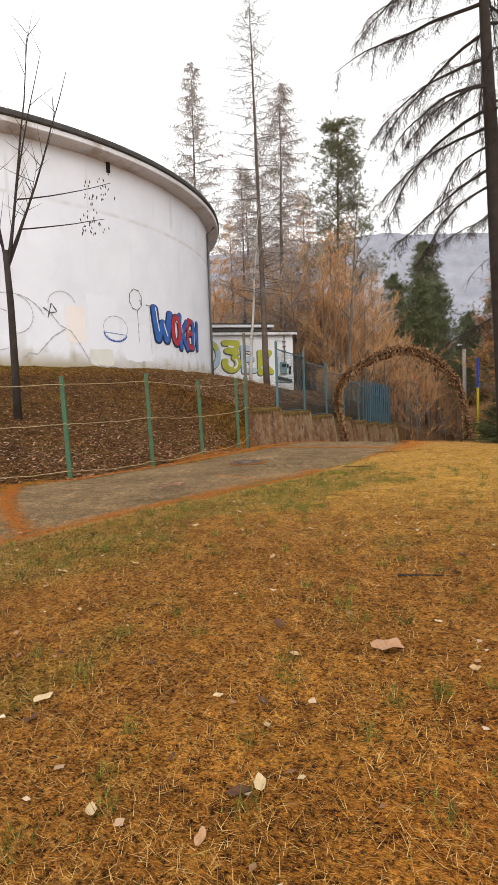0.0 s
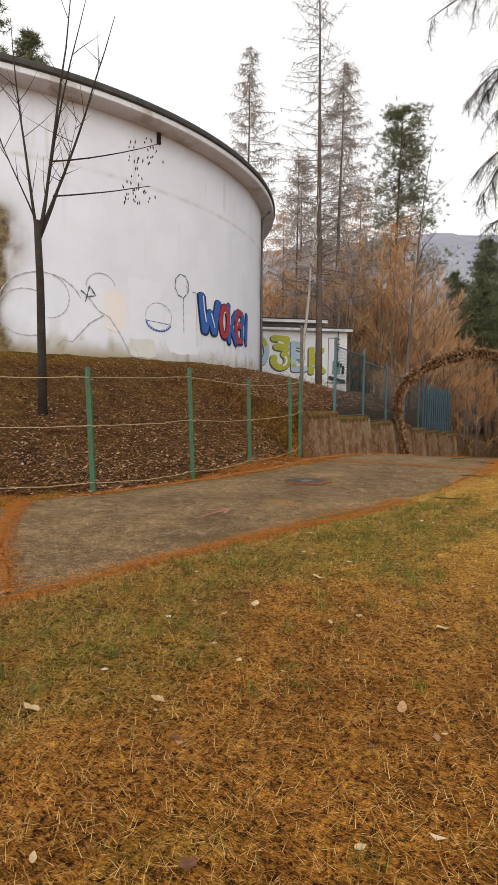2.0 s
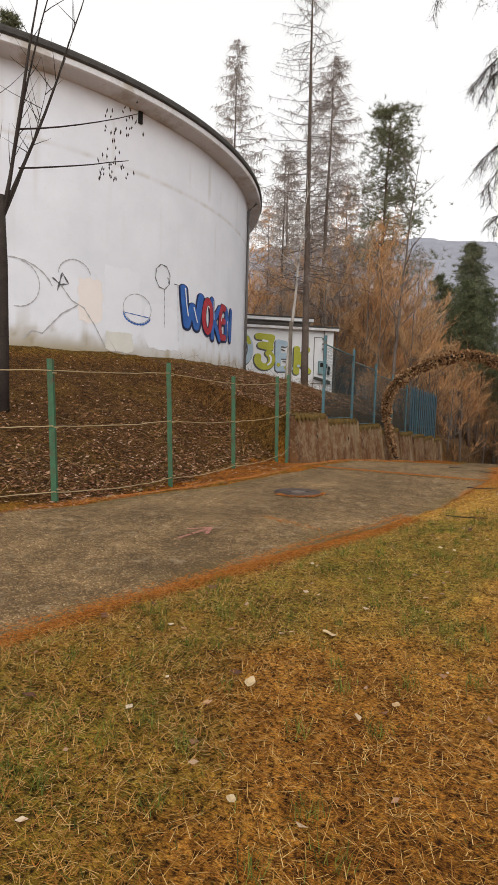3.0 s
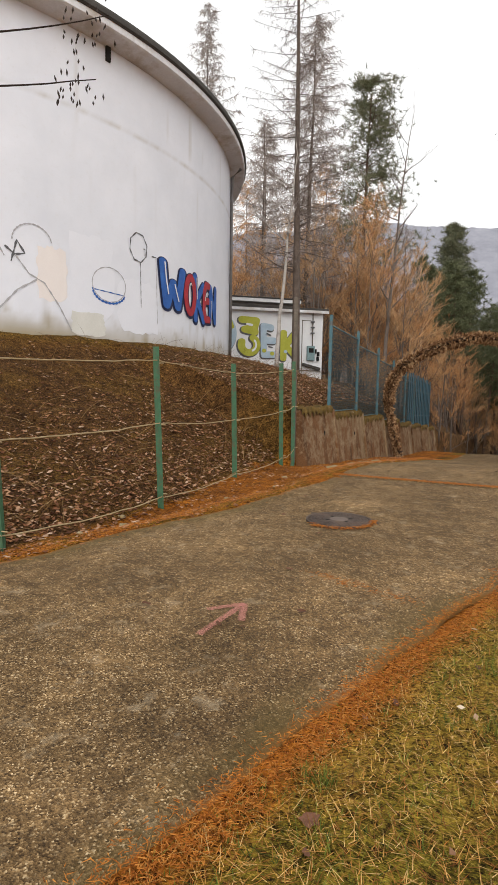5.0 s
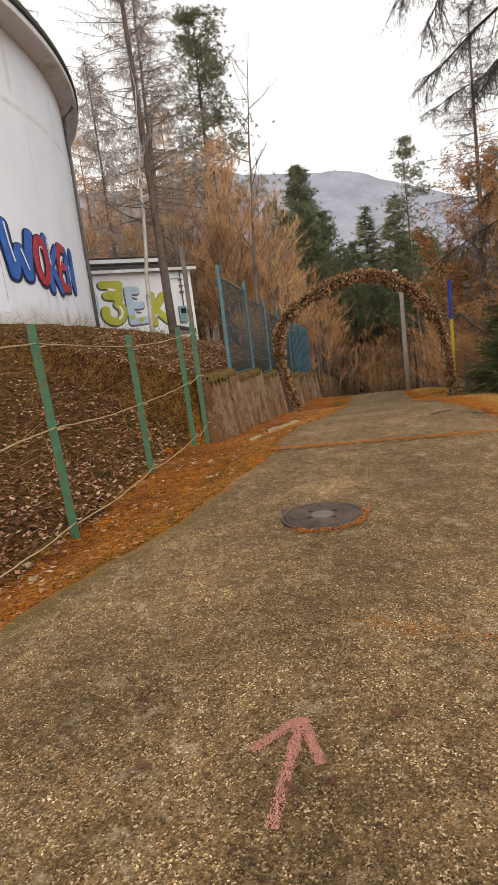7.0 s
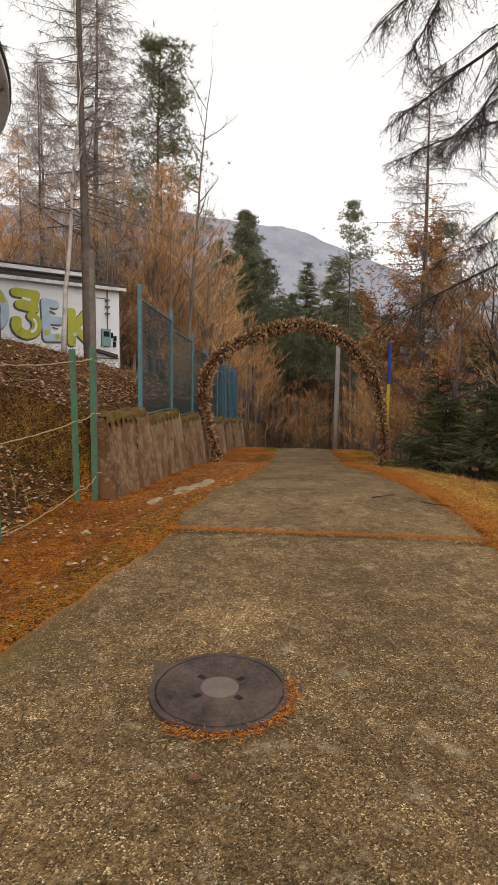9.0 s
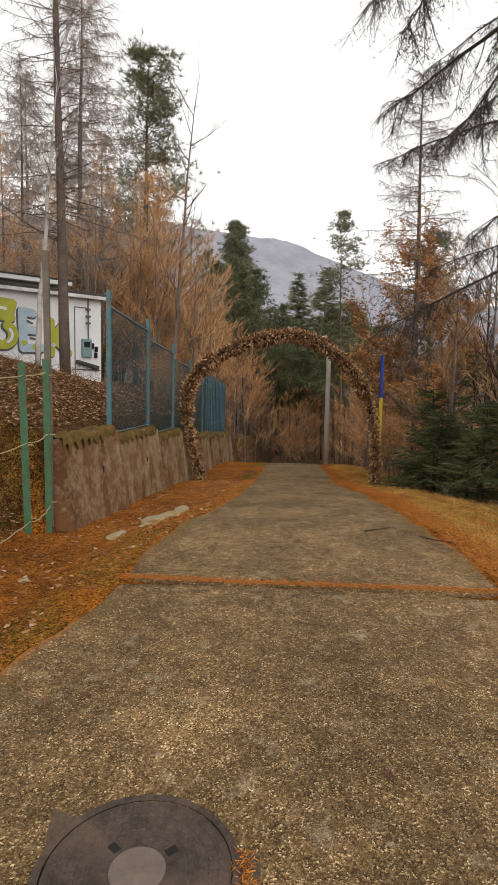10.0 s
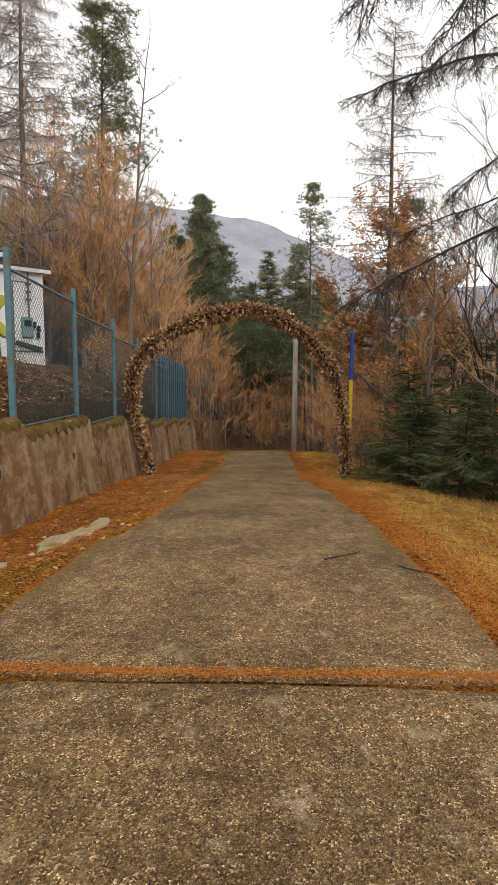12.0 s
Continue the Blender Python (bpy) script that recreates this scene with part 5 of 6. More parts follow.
def place_broad(name, at, label, seed, bark, twigm, leafm=None, group="", **kw):
    t, l, w, lf = broadleaf(r=random.Random(seed), **kw)
    ps = [("trunk", t, bark, ""), ("branchwork", l, bark, ""), ("crown", w, twigm, "")]
    if lf.v:
        ps.append(("leaves", lf, leafm, "withered brown leaves"))
    return tree_thing(name, at, ps, label, group)


def place_pine(name, at, label, seed, bark, needle_m, group="", **kw):
    t, l, w = pine(r=random.Random(seed), **kw)
    return tree_thing(name, at, [("trunk", t, bark, ""), ("branchwork", l, bark, ""), ("foliage", w, needle_m, "")], label, group)


def foot(x, y):
    return (x, y, gz(x, y))


# named trees
place_larch("larch_tree", foot(-9.15, 25.3), "tall leafless larch with a slim straight trunk beside the shed", 1, M_BARK_LARCH, M_TWIG_GREY, h=17.6, lean=(-0.35, 0.2), rad=0.16, bare=0.2, reach=3.0, per=210, dense=1.5, thick=0.0055, hang=(0.1, 0.42))
place_larch("larch_tree", foot(-12.7, 36.5), "tall leafless larch behind the white shed", 2, M_BARK_LARCH, M_TWIG_HAZE, h=20, lean=(0.3, 0), rad=0.2, bare=0.2, reach=4.4, per=210, thick=0.011, hang=(0.25, 0.9), dense=2.0)
place_larch("larch_tree", foot(-26.5, 50), "tall pale leafless larch behind the tank", 3, M_BARK_LARCH, M_TWIG_HAZE, h=32, rad=0.24, bare=0.3, reach=5.4, per=190, thick=0.02, hang=(0.3, 1.1), dense=1.3)
place_larch("larch_tree", foot(-29.5, 53), "tall pale leafless larch behind the tank", 33, M_BARK_LARCH, M_TWIG_HAZE, h=20, rad=0.22, bare=0.3, reach=4.4, per=120, thick=0.016, hang=(0.3, 1.1), dense=1.3)
place_larch("larch_tree", foot(-18.4, 44), "tall pale leafless larch in the wood", 34, M_BARK_LARCH, M_TWIG_HAZE, h=18.5, rad=0.2, bare=0.25, reach=4.6, per=150, thick=0.016, hang=(0.25, 0.9), dense=1.3)
place_larch("larch_tree", foot(-15.6, 37), "tall pale leafless larch in the wood", 35, M_BARK_LARCH, M_TWIG_HAZE, h=15.5, rad=0.13, bare=0.25, reach=3.4, per=120, thick=0.012, hang=(0.25, 0.8), dense=1.3)
place_broad("birch_tree", foot(-9.75, 24.8), "thin pale-barked birch beside the larch", 4, M_BARK_BIRCH, M_TWIG_GREY, h=9.5, rad=0.085, forks=5, start=0.55, spread_=0.4, levels=2, lean=(0.55, 0.3), reach=0.6)
place_pine("pine_tree", foot(-13.4, 51.6), "tall Scots pine with a tufted green crown", 5, M_BARK_PINE, M_NEEDLE_PINE, h=26.4 - gz(-13.4, 51.6), rad=0.26, crown=0.4, reach=4.2, per=80, clumps=34, needle=0.4, thick=0.017, lean=(0.8, 0), taper=0.33)
place_larch("larch_tree", foot(-16.4, 52.5), "rust-brown larch with withered needles beside the pine", 36, M_BARK_PINE, M_TWIG_RUST, h=20, rad=0.2, bare=0.2, reach=4.2, per=170, thick=0.016, hang=(0.2, 0.7), dense=1.5)
place_broad("bare_tree", foot(-7.75, 34.4), "slim bare tree leaning over the fence", 6, M_BARK_GREY, M_TWIG_GREY, h=16, rad=0.12, forks=16, start=0.3, spread_=0.4, levels=1, lean=(0.9, 0), thick=0.006, reach=0.4, rise=(0.5, 1.5), twig=0.7, ends=5)
place_pine("pine_tree", foot(-6.6, 62.8), "dark green conifer beyond the arch", 7, M_BARK_PINE, M_NEEDLE_HAZE, h=17.4 - gz(-6.6, 62.8), rad=0.22, crown=0.36, reach=3.7, per=90, clumps=34, needle=0.42, kind="pine", thick=0.02)
for x, y, h, sd in ((0.1, 79.6, 16.5, 8), (3.6, 82, 17.8, 9), (-3.6, 84, 13, 10)):
    place_pine("spruce_tree", foot(x, y), "young dark green spruce beyond the bend", sd, M_BARK_PINE, M_NEEDLE_HAZE, h=h - gz(x, y), rad=0.22, crown=0.2, reach=5.4, per=210, clumps=10, needle=0.7, kind="spruce", thick=0.035)
place_pine("pine_tree", foot(2.1, 50.5), "thin crooked pine with a sparse crown", 11, M_BARK_PINE, M_NEEDLE_PINE, h=14.8 - gz(2.1, 50.5), rad=0.12, crown=0.42, reach=3.1, per=46, clumps=24, needle=0.28, thick=0.014, lean=(-0.6, 0))
place_larch("larch_tree", foot(2.1, 30.5), "dark leafless larch beside the road with level limbs", 12, M_BARK_LARCH, M_TWIG_GREY, h=14.5, rad=0.17, bare=0.15, reach=3.3, per=170, thick=0.007, lean=(-0.1, 0), dense=1.9, hang=(0.15, 0.6))
for x, y, h, sd in ((3.3, 26.5, 9.5, 51), (2.15, 22.2, 8.0, 52), (4.6, 24.5, 9, 53), (5.2, 29, 10, 54), (2.9, 20.2, 7.5, 55), (3.9, 28.4, 9.5, 56), (1.55, 24.6, 6.5, 57)):
    place_broad("bare_tree", foot(x, y), "thin dark bare tree at the edge of the wood", sd, M_BARK_GREY if sd % 2 else M_BARK_DARK, M_TWIG_BROWN if sd % 2 else M_TWIG_DARK, h=h, rad=0.08, forks=12, start=0.18, spread_=0.55, levels=2, thick=0.0045, reach=0.75, twig=0.55)


def boughed_larch(at, h, rad, lean, boughs, around, seed, label):
    """An old larch: long boughs that reach out and droop, hung with fine twigs. boughs: height, direction, length, rise, droop."""
    r = random.Random(seed)
    tp = trunk_path(h, lean, 0.01, r)
    trunk, limbs, twigs = Soup(), Soup(), Soup()
    trunk.tube(tp, [rad * (1 - 0.9 * (i / 12)) for i in range(13)], 12)
    boughs = boughs + [(r.uniform(0.25, 0.95) * h, r.uniform(*around), r.uniform(1.6, 3.2), r.uniform(-0.1, 0.2), -0.09) for _ in range(24)]
    for z, az_, ln, up, drop in boughs:
        a = radians(az_)
        d = Vector((math.cos(a), math.sin(a), up))
        path = bend_path(along(tp, z / h), d, ln, 12, drop, 0.12, r)
        limbs.tube(path, [(0.02 + 0.007 * ln) * (rad / 0.27) * (1 - 0.88 * i / 12) for i in range(13)], 6, False)
        for _ in range(int(10 * ln)):
            g = r.uniform(0.12, 0.98)
            here = (along(path, min(1, g + 0.08)) - along(path, g - 0.08)).normalized()
            dd = here + Vector((r.uniform(-0.9, 0.9), r.uniform(-0.9, 0.9), r.uniform(-0.6, 0.35)))
            sub = bend_path(along(path, g), dd, r.uniform(0.35, 1.3) * (1.15 - 0.7 * g), 6, -0.1, 0.12, r)
            limbs.tube(sub, [0.008 * (1 - 0.8 * i / 6) for i in range(7)], 4, False)
            for _t in range(18):
                q = along(sub, r.uniform(0.1, 1))
                e = q + Vector((r.uniform(-0.5, 0.5), r.uniform(-0.5, 0.5), r.uniform(-1, -0.1))).normalized() * r.uniform(0.06, 0.4)
                twigs.spike(q, e, 0.0038)
                for _c in range(2):
                    w = q.lerp(e, r.uniform(0.2, 1))
                    twigs.spike(w, w + Vector((r.uniform(-1, 1), r.uniform(-1, 1), r.uniform(-1, 0.3))) * 0.035, 0.006)
    return tree_thing("larch_tree", at, [("trunk", trunk, M_BARK_DARK, ""), ("branchwork", limbs, M_BARK_DARK, ""), ("crown", twigs, M_TWIG_DARK, "")], label)


boughed_larch(foot(1.0, 16.9), 17, 0.27, (-0.85, 0), [(10.9, 186, 4.0, -0.2, -0.05), (8.4, 192, 3.7, -0.35, -0.06), (9.6, 178, 3.2, -0.1, -0.08), (12.2, 188, 3.5, -0.05, -0.07), (13.3, 176, 3.2, 0.0, -0.07), (6.6, 184, 2.5, -0.3, -0.08), (7.5, 204, 2.4, -0.2, -0.1), (11.6, 210, 3.6, 0.0, -0.08), (10.2, 160, 3.4, -0.1, -0.06), (14.2, 190, 2.8, 0.1, -0.07), (8.9, 228, 3.0, 0.0, -0.1), (8.0, 176, 3.2, -0.2, -0.07), (7.0, 166, 3.0, -0.25, -0.05), (9.0, 205, 3.4, -0.25, -0.07)], (-120, 160), 13, "big old larch with black boughs hung with drooping twigs")
boughed_larch(foot(4.4, 22.0), 14, 0.2, (-0.3, 0.3), [(6.7, 181, 6.2, -0.6, 0.012), (9.4, 180, 6.4, -0.5, -0.015), (10.2, 184, 5.2, -0.05, -0.05), (8.2, 196, 4.2, -0.3, -0.03), (5.6, 190, 3.6, -0.3, -0.02), (11.4, 178, 4.6, -0.1, -0.06), (7.4, 170, 4.4, -0.4, 0.0), (4.8, 205, 3.0, -0.1, -0.05)], (-150, 150), 19, "old larch with long thin dark boughs sweeping down")


def forked_tree():
    """The young tree on the bank: one stem, then steep limbs; a few dry seed clusters hang from one of them."""
    r = random.Random(14)
    trunk, limbs, twigs, pods = Soup(), Soup(), Soup(), Soup()
    right = Vector((0.87, 0.49, 0))
    stem = [Vector((0, 0, -0.3)), Vector((0.01, 0, 1.2)), Vector((-0.02, 0.02, 2.6)), Vector((-0.06, 0, 3.8))]
    trunk.tube(stem, [0.1, 0.085, 0.075, 0.065], 9)
    for side, up, ln, rd in ((-0.24, 1, 4.6, 0.035), (-0.02, 1, 5.2, 0.035), (0.12, 1, 5.6, 0.04), (0.28, 1, 4.8, 0.04), (0.42, 1.2, 2.6, 0.018), (-0.45, 1.1, 2.8, 0.018)):
        p = along(stem, r.uniform(0.86, 0.99))
        path = bend_path(p, right * side + Vector((0, r.uniform(-0.2, 0.2), up)), ln, 7, 0.03, 0.05, r)
        limbs.tube(path, [rd * (1 - 0.85 * i / 7) for i in range(8)], 6, False)
        for _ in range(9):
            q = along(path, r.uniform(0.15, 1))
            dd = right * r.uniform(-1, 1) * 0.7 + Vector((r.uniform(-0.3, 0.3), r.uniform(-0.3, 0.3), r.uniform(0.3, 1)))
            sub = bend_path(q, dd, r.uniform(0.4, 1.1), 4, 0.04, 0.08, r)
            limbs.tube(sub, [0.009, 0.008, 0.006, 0.004, 0.002], 3, False)
    clusters = []
    for z, ln in ((4.85, 2.1), (4.2, 1.9)):
        q = Vector((0.15, -0.1, z)) + right * 0.25
        path = bend_path(q, right + Vector((0, 0, 0.02)), ln, 6, 0.015, 0.05, r)
        limbs.tube(path, [0.018 * (1 - 0.6 * i / 6) for i in range(7)], 4, False)
        for _ in range(30):
            c = along(path, r.uniform(0.72, 1)) + Vector((r.gauss(0, 0.05), r.gauss(0, 0.05), r.uniform(-0.3, 0.25)))
            pods = Soup()
            clusters.append(pods)
            pods.leaf(c, Vector((r.uniform(-0.3, 0.3), r.uniform(-0.3, 0.3), -1)).normalized(), right, r.uniform(0.06, 0.11), 0.028)
    return tree_thing("young_tree", foot(-9.3, 10.85), [("trunk", trunk, M_BARK_DARK, ""), ("branchwork", limbs, M_BARK_DARK, ""), *[("seed_pod", c, M_BARK_DARK, "dry dark seed pod") for c in clusters]], "young bare tree with a forked trunk on the bank")


forked_tree()

# brown oak that keeps its leaves
for x, y, h, sd in ((1.5, 29.0, 9.2, 15), (0.5, 30.5, 6.6, 16), (2.6, 27.5, 6.5, 17)):
    place_broad("oak_tree", foot(x, y), "young oak still holding rust-brown withered leaves", sd, M_BARK_GREY, M_TWIG_BROWN, M_LEAF_BROWN, h=h, rad=0.08, forks=13, start=0.3, levels=2, leaves=8, ends=5, thick=0.006, reach=0.8)
place_pine("pine_tree", foot(3.0, 32.0), "young pine behind the rust-leaved oak", 18, M_BARK_PINE, M_NEEDLE_PINE, h=9.5, rad=0.13, crown=0.2, reach=2.6, per=60, clumps=20, needle=0.26, thick=0.012)
for x, y, h, sd in ((0.7, 23.0, 1.9, 21), (1.3, 21.6, 2.2, 22), (1.1, 24.2, 2.8, 23), (2.5, 22.6, 3.4, 24), (2.1, 24.6, 3.9, 26), (3.4, 21.6, 2.6, 27)):
    place_pine("young_spruce", foot(x, y), "dense dark green young spruce beside the verge", sd, M_BARK_DARK, M_NEEDLE_MID, "spruces by the verge", h=h, rad=0.05, crown=0.02, reach=1.4, per=80, clumps=11, needle=0.24, kind="spruce", thick=0.011, lean=(0.2 * math.sin(sd), 0.2 * math.cos(sd)))

# ---- the wood: a few kinds of tree, copied ----
FR = random.Random(77)


def kinds():
    out = []
    for sd in range(4):
        out.append(place_broad("shrub_tree", (0, 0, -300), "slender bare brown-twigged tree in the wood", 100 + sd, M_BARK_GREY, M_TWIG_BROWN if sd % 2 else M_TWIG_RUST, None, "brown trees of the wood", h=FR.uniform(6.5, 9), rad=0.07, forks=12, start=0.06, spread_=0.6, levels=2, twig=0.6, thick=0.0105, ends=8, reach=0.9))
    for sd in range(3):
        out.append(place_broad("bare_tree", (0, 0, -300), "tall thin bare grey tree in the wood", 120 + sd, M_BARK_GREY, M_TWIG_GREY, None, "grey trees of the wood", h=FR.uniform(11, 14), rad=0.12, forks=12, start=0.25, spread_=0.45, levels=2, twig=0.7, thick=0.011, ends=7, reach=0.6))
    for sd in range(2):
        out.append(place_larch("larch_tree", (0, 0, -300), "leafless larch in the wood", 140 + sd, M_BARK_LARCH, M_TWIG_BROWN, "larches of the wood", h=FR.uniform(13, 16), rad=0.14, bare=0.15, reach=2.8, per=90, thick=0.012, hang=(0.2, 0.8)))
    for sd in range(2):
        out.append(place_pine("pine_tree", (0, 0, -300), "dark pine with a bare lower trunk", 160 + sd, M_BARK_PINE, M_NEEDLE_SPRUCE, "pines of the wood", h=FR.uniform(13, 16), rad=0.17, crown=0.42, reach=2.9, per=44, clumps=18, needle=0.4, thick=0.022))
    for sd in range(2):
        out.append(place_broad("bush", (0, 0, -300), "tangled brown leafless bush", 180 + sd, M_BARK_GREY, M_TWIG_BROWN, M_LEAF_BROWN, "bushes of the wood", h=2.8, rad=0.03, forks=12, start=0.02, spread_=0.7, levels=1, twig=0.5, thick=0.005, leaves=1, ends=9, reach=1.1))
    return out


K = kinds()
SHRUB, BARE, LARCH, PINE, BUSH = K[:4], K[4:7], K[7:9], K[9:11], K[11:13]
used = set()


def plant(options, x, y, s=1.0):
    ob = FR.choice(options)
    at = Vector((x, y, gz(x, y)))
    m = Matrix.LocRotScale(at, Euler((FR.uniform(-0.05, 0.05), FR.uniform(-0.05, 0.05), FR.uniform(0, 6.28))), None)
    if ob not in used:
        used.add(ob)
        c = ob
        c.matrix_basis = m
    else:
        c = copy_thing(ob, m)
    c.scale = (s * FR.uniform(0.9, 1.1), s * FR.uniform(0.9, 1.1), s * FR.uniform(0.85, 1.15))
    return c


def clear(x, y, m=1.2):
    return not (road_left(y) - m < x < road_right(y) + m)


def scatter(n, x0, x1, y0, y1, options, s=1.0, m=1.6):
    for _ in range(n):
        x, y = FR.uniform(x0, x1), FR.uniform(y0, y1)
        if clear(x, y, m) and not (x < wall_x(y) + 0.3 and y < 35 and x > wall_x(y) - 0.9) and not (-16 < x < -7.5 and y < 34):
            plant(options, x, y, s)


scatter(34, -17, -6.4, 33, 46, SHRUB)
scatter(24, -34, -7, 42, 62, SHRUB, 1.3)
scatter(20, -36, -8, 34, 58, BARE, 0.9)
scatter(7, -30, -8, 42, 66, LARCH)
scatter(8, -7.5, -6.6, 20, 36, BUSH, 0.6, 0.5)
scatter(16, -7, 5, 58, 72, SHRUB, 0.85, -9)
scatter(8, -5, 3.5, 57.5, 66, BUSH, 1.2, -9)
scatter(7, -5, 4, 60, 76, PINE, 0.85, -9)
scatter(12, 0.8, 7, 28, 40, SHRUB, 0.6, 1.3)
scatter(16, -9, -4.4, 36.5, 52, SHRUB, 0.8)
scatter(26, -14, 12, 52, 74, SHRUB, 1.1, 2.0)
scatter(20, -9, 9, 44, 70, PINE, 0.85, 1.0)
scatter(14, -6, 14, 66, 84, SHRUB, 1.2, 0)
scatter(18, 0.6, 8, 30, 48, SHRUB, 0.75, 0.9)
scatter(7, 3, 16, 24, 40, BARE, 0.7)
scatter(7, 5, 24, 30, 60, LARCH, 0.8)
scatter(18, 5, 26, 27, 60, SHRUB, 0.9)
scatter(16, 0.3, 7, 26, 38, BUSH, 0.9, 0.9)
scatter(14, 1.5, 8, 18, 27, BUSH, 0.6, 2.4)
scatter(8, -0.1, 3.2, 25, 28, BUSH, 0.7, 1.2)


def far_wood():
    """The wood beyond, too far to tell its trees apart."""
    r = random.Random(91)
    s = Soup()
    for _ in range(2600):
        x, y = r.uniform(-80, 80), r.uniform(84, 165)
        p = Vector((x, y, gz(x, y) - 1))
        h = r.uniform(7, 14) * (1.25 if abs(x) > 25 else 0.9)
        s.spike(p, p + Vector((r.uniform(-0.6, 0.6), 0, h)), 0.16)
        for _b in range(9):
            q = p + Vector((0, 0, h * r.uniform(0.2, 0.95)))
            s.spike(q, q + Vector((r.uniform(-2, 2), r.uniform(-1, 1), r.uniform(0.2, 2.4))), 0.11)
    # The browns are lightened so that the colour carries the distance haze.
    return tagged(link("far_wood", s.mesh("far_wood", leafy("haze_paled_brown_wood", [(0.16, 0.115, 0.095), (0.25, 0.185, 0.15), (0.33, 0.255, 0.21)]))), "hazy brown leafless wood on the far slope", "wood", kind="stuff")


far_wood()
for i, (x, y, h) in enumerate(((-9.6, 38, 11), (-13.8, 40, 14), (-18, 40, 13), (-8.4, 45, 12))):
    place_larch("larch_tree", foot(x, y), "pale leafless larch in the wood", 60 + i, M_BARK_LARCH, M_TWIG_HAZE if i % 2 else M_TWIG_RUST, h=h, rad=0.13, bare=0.12, reach=2.8, per=110, thick=0.01, hang=(0.2, 0.8), dense=1.3)
for i, (x, y, z) in enumerate(((-34, 27.5, 29), (-37, 34, 30))):
    place_pine("pine_tree", foot(x, y), "dark pine behind the tank", 70 + i, M_BARK_PINE, M_NEEDLE_PINE, h=z - gz(x, y), rad=0.25, crown=0.5, reach=3.2, per=44, clumps=34, needle=0.42, thick=0.022)
for x, y in ((-31, 8), (-34, 14), (-36, 2)):
    plant(PINE, x, y, 1.25)
for ob in K:
    if ob not in used:
        plant([ob], FR.uniform(8, 20), FR.uniform(40, 60))

# ---- grass, needles and leaves on the ground ----
def surface_z(x, y):
    return ground_z(x, y)


def blades(name, n, box, size, width, keep, flat, material, label, cat, lift=0.0):
    """Single blades or needles strewn over a stretch of ground, thinning with distance."""
    x0, x1, y0, y1 = box
    x = rng.uniform(x0, x1, n * 3)
    y = y0 + (y1 - y0) * rng.uniform(0, 1, n * 3) ** 1.5
    k = keep(x, y) > rng.uniform(0, 1, n * 3)
    x, y = x[k][:n], y[k][:n]
    z = surface_z(x, y) + lift
    a = rng.uniform(0, 2 * np.pi, len(x))
    ln = rng.uniform(*size, len(x)) * (1 + 0.05 * (y - y0))
    up = rng.uniform(*flat, len(x))
    wd = width * (1 + 0.05 * (y - y0))
    dx, dy = np.cos(a), np.sin(a)
    base = np.stack([x, y, z], -1)
    tip = base + np.stack([dx * ln * np.sqrt(1 - up ** 2), dy * ln * np.sqrt(1 - up ** 2), ln * up], -1)
    side = np.stack([-dy * wd, dx * wd, 0 * wd], -1)
    v = np.stack([base - side, base + side, tip], 1).reshape(-1, 3)
    b = np.arange(len(x)) * 3
    f = np.stack([b, b + 1, b + 2], -1).tolist()
    return tagged(link(name, mesh_of(name, v, f, material)), label, cat, kind="stuff")


def lawn(x, y):
    return (x > road_right(y) + 0.03) * step(17.5, 15.5, y)


blades("dry_grass", 130000, (-4.2, 4.2, 1.9, 8.5), (0.02, 0.075), 0.0013, lambda x, y: lawn(x, y) * step(8.5, 5.6, y), (0.02, 0.6), M_BLADE_DRY, "short dry tan and rust-coloured grass", "grass")
blades("straw_grass", 110000, (-4.2, 4.2, 4.6, 17), (0.016, 0.042), 0.0011, lambda x, y: lawn(x, y) * step(5.4, 8.5, y) * (1 - 0.85 * masks(x, y)[0]), (0.05, 0.75), M_BLADE_STRAW, "short golden straw-coloured grass", "grass")
blades("dry_grass", 30000, (-4.2, 1.0, 4.5, 12), (0.03, 0.09), 0.0014, lambda x, y: lawn(x, y) * masks(x, y)[0], (0.02, 0.5), M_BLADE_DRY, "dry rust-coloured blades among the green grass", "grass")
blades("green_grass", 50000, (-4.2, 4.2, 1.9, 14), (0.02, 0.065), 0.0014, lambda x, y: lawn(x, y) * (0.04 + 0.9 * masks(x, y)[0] * vnoise(x * 5, y * 5, 12) * 1.4), (0.25, 0.95), M_BLADE_GREEN, "short green grass in patches", "grass")
blades("needle_carpet", 80000, (-4.2, 4.2, 1.9, 16), (0.015, 0.035), 0.001, lambda x, y: lawn(x, y) * (0.18 * step(7, 4, y) + 0.05 + masks(x, y)[1]), (0.0, 0.15), M_NEEDLE_LITTER, "orange larch needles strewn over the grass", "needles", 0.012)
blades("needle_carpet", 36000, (-6.2, -3.6, 7.5, 24), (0.015, 0.035), 0.0014, lambda x, y: (x < road_left(y) - 0.02) * (x > np.where(y > 16, wall_x(y) + 0.4, fence_x(y))) * (0.35 + 0.65 * step(0.4, 0.6, vnoise(x * 3, y * 3, 15))), (0.0, 0.15), M_NEEDLE_LITTER, "orange larch needles lying along the foot of the bank", "needles", 0.014)
blades("verge_grass", 16000, (-1.2, 3.4, 14, 26), (0.05, 0.12), 0.002, lambda x, y: (x > road_right(y) + 0.35) * (fbm(x, y, 88)), (0.1, 0.8), M_BLADE_DRY, "straw-coloured grass on the verge", "grass")


